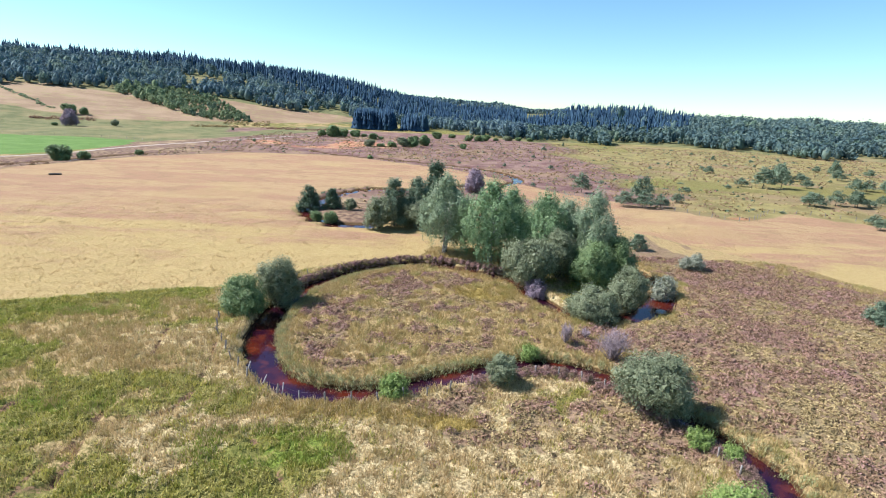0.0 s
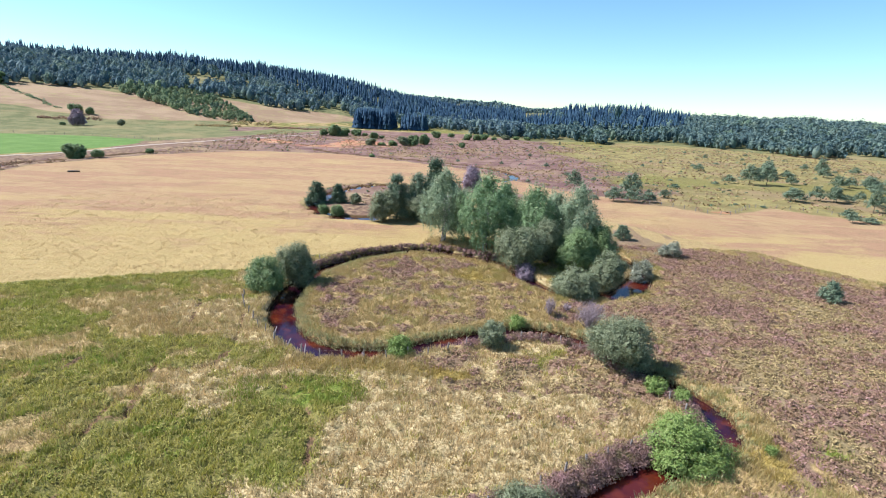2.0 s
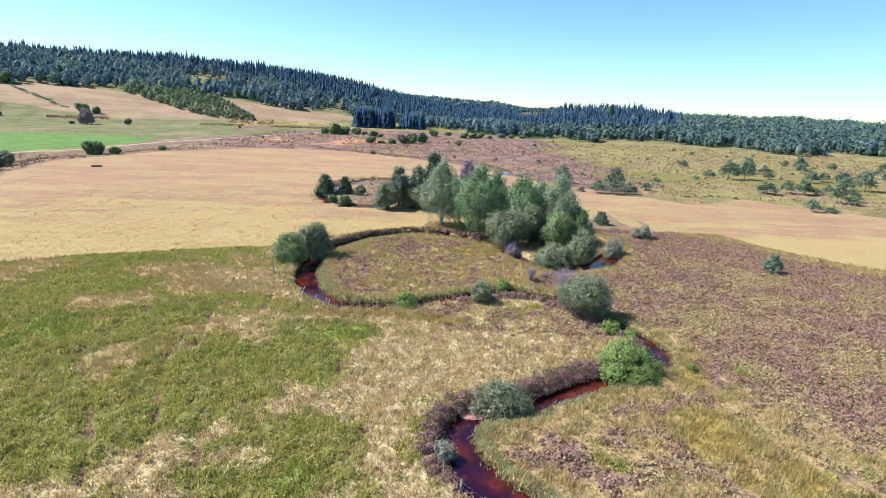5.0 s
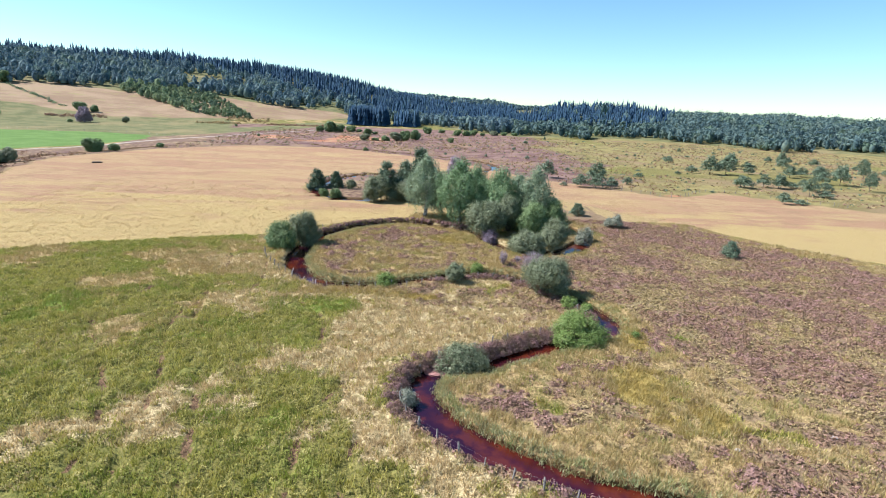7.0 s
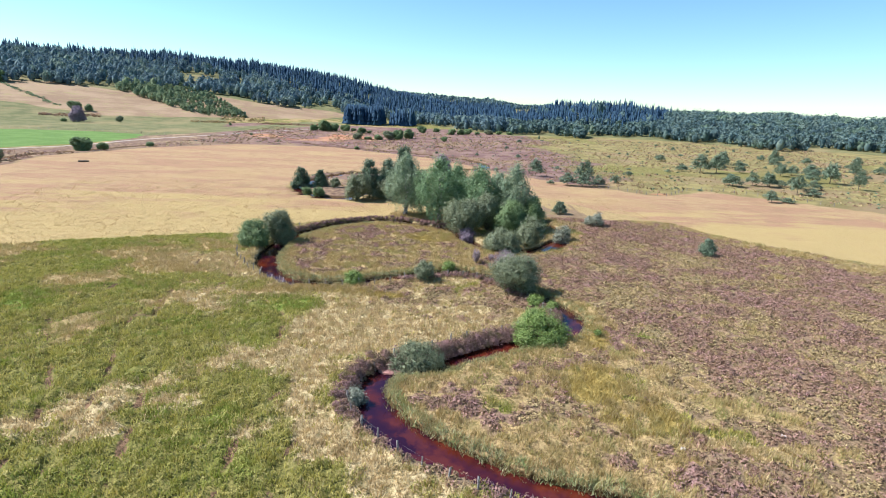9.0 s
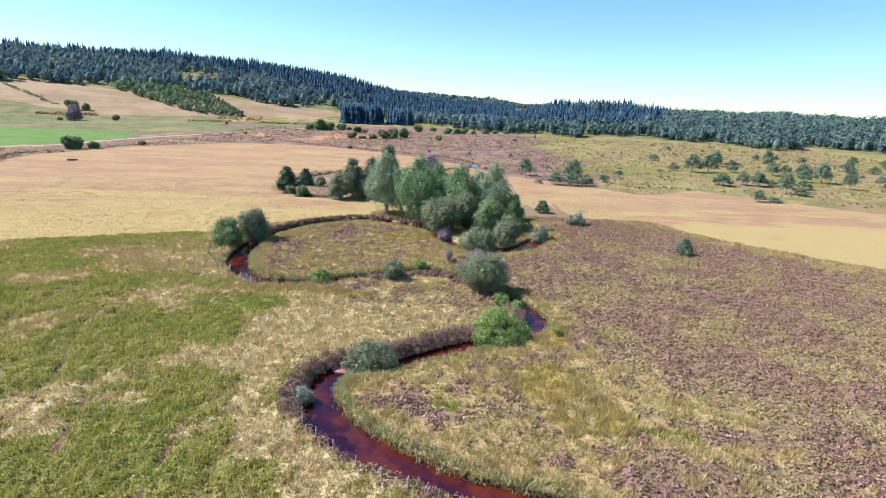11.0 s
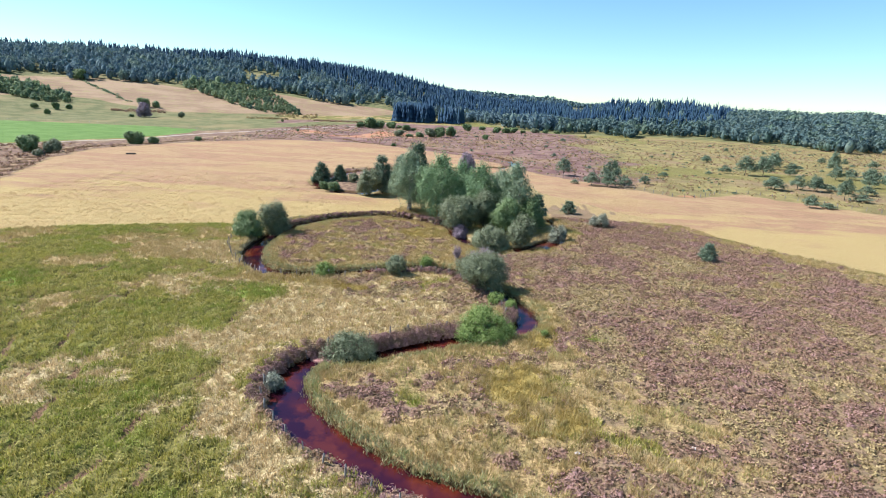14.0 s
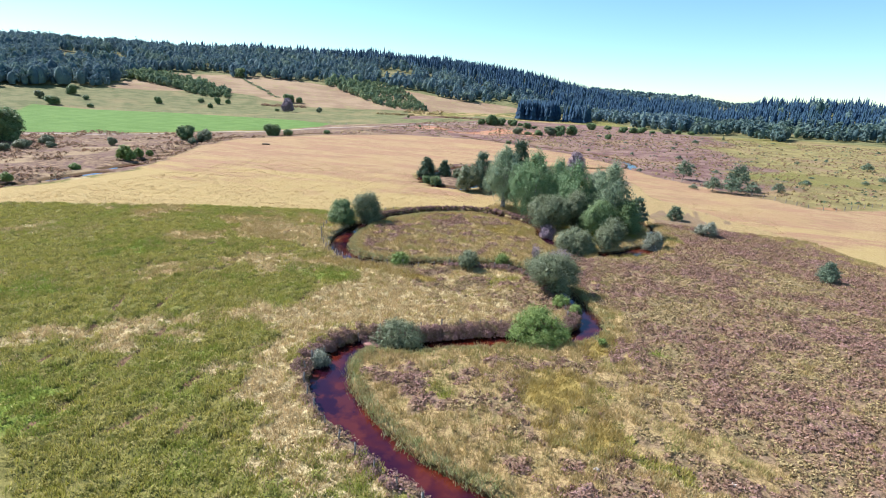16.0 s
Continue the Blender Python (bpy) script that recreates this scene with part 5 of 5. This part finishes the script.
for spot in ((-194, 112, 4.8, 8), (-200, 126, 5.5, 7), (-189, 120, 3.5, 5), (-180, 140, 5.0, 5), (-192, 104, 4, 6)):
    bushy(*spot, turn.choice((2, 3)))
for spot in ((-103, 445, 13, 13), (-94, 446, 12.5, 13), (-86, 450, 9, 10), (-78, 461, 7.4, 11), (-71, 462, 7, 9), (-53, 368, 5.2, 9), (-45, 369, 5.8, 10), (-38, 371, 5, 8),
             (-60, 437, 6.6, 9), (-54, 440, 6, 8), (-31, 380, 12, 11), (-24, 382, 10, 10), (-17, 397, 10, 10), (3.6, 499, 9.5, 12), (18, 471, 7, 9), (26, 474, 6.5, 9),
             (-41, 289, 2.5, 4), (11, 382, 5, 5.5), (33, 483, 6.8, 10), (42, 486, 6.8, 9), (54, 498, 8.6, 11), (64, 500, 9, 11), (75, 505, 8, 11), (-10, 480, 8, 10)):
    bushy(*spot, turn.choice((0, 1, 1, 0, 3)))
bushy(-300, 434, 14, 13, 5)
bushy(-503, 611, 17, 17, 1)
for spot in ((-275, 451, 7.7, 8.4), (-345, 500, 12, 14), (-335, 505, 9, 9), (-380, 427, 9, 7), (-377, 439, 5.7, 6.6), (-395, 420, 11, 11), (-405, 376, 8.5, 8),
             (-421, 286, 8.9, 13), (-400, 302, 7.7, 9), (-220, 122, 19, 17), (-231, 118, 15, 13), (-308, 428, 7, 8), (-365, 400, 6, 6), (-440, 330, 10, 10), (-185, 470, 6, 5),
             (-455, 300, 9, 10), (-470, 340, 12, 11)):
    bushy(*spot, turn.choice((0, 1, 2)))

# ---- woods on the hills ----
SPRUCE_FROM = [(-45, 2000), (-26, 2000), (-23.5, 720), (-20, 640), (-10, 640), (-6, 680), (0, 720), (5, 780), (11, 850), (18, 930), (25, 1000), (32, 1050), (40, 1080), (47, 1090), (48, 1500), (60, 1500)]
TONGUE = [(-400, 660), (-300, 590), (-246, 555), (-205, 575), (-255, 650), (-350, 770)]
ORANGE_CLEARING = (52.0, 900.0)


def wood_spots(n, az0, az1, r0, r1, seed):
    rng = np.random.default_rng(seed)
    az = rng.uniform(az0, az1, n)
    r = np.sqrt(rng.uniform(r0 * r0, r1 * r1, n))
    x, y = -r * np.sin(np.radians(az)), r * np.cos(np.radians(az))
    ridge = np.interp(az, HILL_AZ, HILL_RIDGE)
    start = np.interp(az, *zip(*WOOD_FROM)) + 120 * (fbm(x, y, 50, 81) - 0.5)
    keep = (r > start) & (r < ridge + 60)
    keep &= ~((np.abs(az - ORANGE_CLEARING[0]) < 2.6) & (np.abs(r - ORANGE_CLEARING[1]) < 60))
    glade = (np.abs(az - 22.5) < 3.0) & (np.abs(r - 880) < 55) & (fbm(x, y, 30, 83) > 0.38)
    keep &= ~glade
    spruce = rng.random(n) < ramp(r - np.interp(az, *zip(*SPRUCE_FROM)), -40, 60) * 0.97
    return x[keep], y[keep], spruce[keep], rng


def spruces(name, x, y, hgt, rng, label):
    """Spires of ragged tiers, joined."""
    tiers, sides = 4, 7
    n = len(x)
    z = ground(x, y) - 0.5
    a = np.arange(sides) * 2 * math.pi / sides
    verts, faces = [], []
    for t in range(tiers):
        low, top = hgt * (0.08 + 0.2 * t), hgt * np.minimum(0.46 + 0.18 * t, 1.0)
        wide = hgt * 0.2 * (1 - t / (tiers + 0.2))
        spin = rng.uniform(0, 6.28, (n, 1)) + a
        rad = wide[:, None] * (1.0 - 0.42 * (np.arange(sides) % 2)) * rng.uniform(0.75, 1.25, (n, sides))
        ring = np.stack([x[:, None] + rad * np.cos(spin), y[:, None] + rad * np.sin(spin), (z + low)[:, None] - 0.03 * hgt[:, None] * rng.random((n, sides))], 2)
        peak = np.stack([x, y, z + top], 1)[:, None, :]
        base = t * n * (sides + 1) + np.arange(n)[:, None] * (sides + 1)
        verts.append(np.concatenate([ring, peak], 1).reshape(-1, 3))
        k = np.arange(sides)
        faces.append(np.stack([base + k, base + (k + 1) % sides, base + sides + 0 * k], 2).reshape(-1, 3))
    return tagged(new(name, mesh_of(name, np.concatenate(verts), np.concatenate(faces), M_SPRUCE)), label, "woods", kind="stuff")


def broadleaves(name, x, y, hgt, rng, label, mat, per=54, spray=1.12):
    """Rounded crowns of large sprays, joined."""
    n = len(x)
    z = ground(x, y)
    hgt = hgt * (0.72 + 0.56 * fbm(x, y, 38, 87, 2))
    wide = hgt * rng.uniform(0.32, 0.54, n)
    # each crown is a handful of lobes, higher ones nearer to the stem
    lobes = 6
    up = (np.arange(lobes) + rng.random((n, lobes))) / lobes
    turned = rng.uniform(0, 6.283, (n, lobes))
    reach = wide[:, None] * 0.68 * np.sin(math.pi * (0.28 + 0.66 * up)) * rng.uniform(0.5, 1.1, (n, lobes))
    middle = np.stack([x[:, None] + reach * np.cos(turned), y[:, None] + reach * np.sin(turned), z[:, None] + hgt[:, None] * (0.24 + 0.6 * up)], 2)
    girth = wide[:, None] * (0.62 - 0.16 * up) * rng.uniform(0.75, 1.25, (n, lobes))
    which = rng.integers(0, lobes, (n, per))
    row = np.arange(n)[:, None]
    way = rng.normal(0, 1, (n, per, 3))
    way[:, :, 2] = np.abs(way[:, :, 2]) - 0.25
    way /= np.linalg.norm(way, axis=2)[:, :, None]
    c = middle[row, which] + way * (girth[row, which] * rng.uniform(0.55, 1.1, (n, per)))[:, :, None]
    v, f = leaves(c.reshape(-1, 3), way.reshape(-1, 3) * 1.4 + np.array([0, 0, 0.3]), spray, rng, 0.1, 0.75, 0.55)
    ang = np.arange(5) * 2 * math.pi / 5
    rings = []
    for lift, share in ((0.08, 0.35), (0.35, 0.6), (0.66, 0.44), (0.86, 0.04)):
        rad = wide[:, None] * share * rng.uniform(0.75, 1.1, (n, 5))
        rings.append(np.stack([x[:, None] + rad * np.cos(ang), y[:, None] + rad * np.sin(ang), (z + hgt * lift)[:, None] + 0 * rad], 2))
    core = np.stack(rings, 1).reshape(-1, 3)
    k, q = np.arange(5), np.arange(3)[:, None] * 5
    one = np.concatenate([np.stack([q + k, q + (k + 1) % 5, q + 5 + k], 2).reshape(-1, 3), np.stack([q + (k + 1) % 5, q + 5 + (k + 1) % 5, q + 5 + k], 2).reshape(-1, 3)])
    cf = (np.arange(n)[:, None, None] * 20 + one[None]).reshape(-1, 3) + len(v)
    v, f = np.concatenate([v, core]), np.concatenate([f, cf])
    return tagged(new(name, mesh_of(name, v, f, mat)), label, "woods", kind="stuff")


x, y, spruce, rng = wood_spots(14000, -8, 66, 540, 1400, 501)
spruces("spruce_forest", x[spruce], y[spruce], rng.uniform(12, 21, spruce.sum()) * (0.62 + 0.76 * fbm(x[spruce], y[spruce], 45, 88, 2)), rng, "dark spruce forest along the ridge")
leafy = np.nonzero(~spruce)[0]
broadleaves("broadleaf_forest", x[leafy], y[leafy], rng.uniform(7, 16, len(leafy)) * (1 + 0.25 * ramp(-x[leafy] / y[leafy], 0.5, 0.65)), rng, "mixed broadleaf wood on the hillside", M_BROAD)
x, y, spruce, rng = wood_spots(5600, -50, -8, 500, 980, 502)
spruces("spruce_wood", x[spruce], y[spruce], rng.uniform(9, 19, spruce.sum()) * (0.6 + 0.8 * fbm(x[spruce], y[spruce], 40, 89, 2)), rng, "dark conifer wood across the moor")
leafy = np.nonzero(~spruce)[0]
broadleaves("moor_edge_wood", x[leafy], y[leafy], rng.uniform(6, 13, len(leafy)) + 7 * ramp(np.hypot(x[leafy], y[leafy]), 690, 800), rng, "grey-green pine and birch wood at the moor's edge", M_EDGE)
rng = np.random.default_rng(503)
x, y = rng.uniform(-420, -190, 2300), rng.uniform(540, 790, 2300)
ok = inside(x, y, TONGUE)
low = ramp(x[ok] + 0.6 * (y[ok] - 560), -330, -235)
broadleaves("hillside_thicket", x[ok], y[ok], rng.uniform(5, 12, ok.sum()) * (1 - 0.62 * low) * np.where(rng.random(ok.sum()) < 0.06, 1.9, 1.0), rng, "olive-green thicket running down between the hill pastures", M_THICKET, 40, 1.1)
THICKET = [(-560, 500), (-500, 520), (-430, 505), (-400, 470), (-420, 455), (-480, 470), (-560, 470)]
x, y = rng.uniform(-570, -390, 900), rng.uniform(440, 540, 900)
ok = inside(x, y, THICKET)
broadleaves("pasture_thicket", x[ok], y[ok], rng.uniform(4, 12, ok.sum()) * (1 - 0.5 * ramp(x[ok], -480, -410)), rng, "green thicket on the hill pasture", M_THICKET)
x, y = rng.uniform(-100, -62, 330), rng.uniform(575, 640, 330)
spruces("spruce_plantation", x, y, rng.uniform(19, 24, 330), rng, "dark square spruce plantation at the valley edge")
x, y = rng.uniform(-52, -25, 60), rng.uniform(585, 640, 60)
spruces("spruce_stand", x, y, rng.uniform(15, 22, 60), rng, "small stand of dark spruces at the valley edge")
az, r = np.radians(rng.uniform(-12, 12, 900)), rng.uniform(2250, 2650, 900)
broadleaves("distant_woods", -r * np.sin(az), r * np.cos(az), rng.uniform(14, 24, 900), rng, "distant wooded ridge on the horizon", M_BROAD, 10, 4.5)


# ---- small things ----
def scrub(x, y, n, wide, deep, turn_to, mat, label, seed):
    """A patch of low thorny scrub."""
    rng = np.random.default_rng(seed)
    a, b = rng.uniform(-wide / 2, wide / 2, n), rng.normal(0, deep / 2, n)
    c, s = math.cos(radians(turn_to)), math.sin(radians(turn_to))
    px, py = x + a * c - b * s, y + a * s + b * c
    return mounds("scrub", px, py, ground(px, py), rng.uniform(0.9, 2.2, n), rng, 26, mat, label, 1.0, 0.55)


scrub(-330, 470, 60, 46, 8, 35, M_HEATHER, "brown gorse scrub on the hill pasture", 601)
scrub(-436, 563, 64, 158, 2.5, -36, M_THICKET, "green hedgerow between two hill pastures", 605)
scrub(-215, 505, 50, 40, 7, 20, M_MOSS, "olive gorse scrub at the foot of the hill", 602)
scrub(-140, 520, 70, 70, 6, 10, M_HEATHER, "brown bracken strip at the foot of the hill", 603)
scrub(-205, 560, 60, 40, 20, 10, M_MOSS, "olive bracken below the thicket", 604)


def stone(x, y, size, label, mat, seed, name="stone", flat=0.45):
    bm = bmesh.new()
    bmesh.ops.create_icosphere(bm, subdivisions=2, radius=size)
    for v in bm.verts:
        k = 1 + 0.35 * (noise.noise(v.co * (1.6 / size) + Vector((seed, 0, 0))))
        v.co = Vector((v.co.x * k, v.co.y * k * 0.7, v.co.z * k * flat))
    me = bpy.data.meshes.new(name)
    bm.to_mesh(me)
    bm.free()
    me.materials.append(mat)
    ob = new(name, me)
    ob.location = (x, y, max(float(ground(np.array([x]), np.array([y]))[0]), WATER_Z) + size * flat * 0.4)
    return tagged(ob, label, "stone")


stone(35.4, 81.0, 0.9, "pale flat stone at the edge of the pool", M_ROCK, 1)
stone(43.9, 11.5, 0.35, "small pale stone in the heather", M_ROCK, 2)
stone(4.3, 23.3, 1.7, "pink sand bar beside the willow bush", M_SAND, 3, "sand_bar", 0.1)
stone(33.0, 9.1, 0.3, "small pale stone in the heather", M_ROCK, 4)


def log(x, y, length, radius, heading):
    v, f = tubes([[(-length / 2, 0, radius, radius * 0.8), (-length / 4, 0.05, radius, radius), (length / 4, 0, radius * 1.05, radius * 0.9), (length / 2, 0.1, radius, radius * 0.55)]], 8)
    ob = new("log", mesh_of("log", v, f, M_BARK, True))
    ob.matrix_basis = pose(x, y, float(ground(np.array([x]), np.array([y]))[0]) - 0.05, 0, 0, heading)
    return tagged(ob, "dark fallen log lying in the hay field", "log")


log(-136.2, 186.0, 3.8, 0.38, 20)


def field_fence(points, label, gap=6.0):
    """A plain line of posts with one wire, round a field."""
    line = smooth_line(points, 3.0)
    run = np.concatenate([[0], np.cumsum(np.hypot(*np.diff(line, axis=0).T))])
    spots = np.arange(0, run[-1], gap)
    px, py = np.interp(spots, run, line[:, 0]), np.interp(spots, run, line[:, 1])
    pz = ground(px, py)
    ob = new("fence")
    v, f = tubes([[(0, 0, -0.3, 0.1), (0.01, 0, 0.7, 0.1), (0, 0.02, 1.3, 0.08)]], 6)
    me = mesh_of("post", v, f, M_POST, True)
    for k in range(len(px)):
        part("post", me, ob).matrix_basis = pose(px[k], py[k], pz[k], turn.uniform(-5, 5), turn.uniform(-5, 5), 0)
    v, f = tubes([[(px[k], py[k], pz[k] + 1.05, 0.012) for k in range(len(px))]], 3)
    part("wire", mesh_of("wire", v, f, M_WIRE), ob)
    return tagged(ob, label, "fence")


field_fence([(44, 198), (75, 171), (89, 158), (114, 177), (150, 150)], "weathered fence between hay field and moor", 4.0)
field_fence([(-178, 336), (-240, 345), (-332, 326), (-430, 276)], "weathered fence behind the bright green field")


def stake(x, y, lean_x, lean_y):
    """A pale post leaning over the water."""
    v, f = tubes([[(0, 0, -0.4, 0.07), (0.01, 0, 0.6, 0.07), (0.0, 0.02, 1.5, 0.06), (0, 0.02, 1.54, 0.03)]], 7)
    ob = new("stake", mesh_of("stake", v, f, M_PALE, True))
    ob.matrix_basis = pose(x, y, max(float(ground(np.array([x]), np.array([y]))[0]), WATER_Z - 0.2), lean_x, lean_y, 0)
    return tagged(ob, "pale peeled stake leaning over the stream", "post", "stakes at the bend")


stake(-21.4, 54.6, 12, 22)
stake(-19.4, 53.6, 10, 25)
stake(-16.6, 51.6, 0, 8)
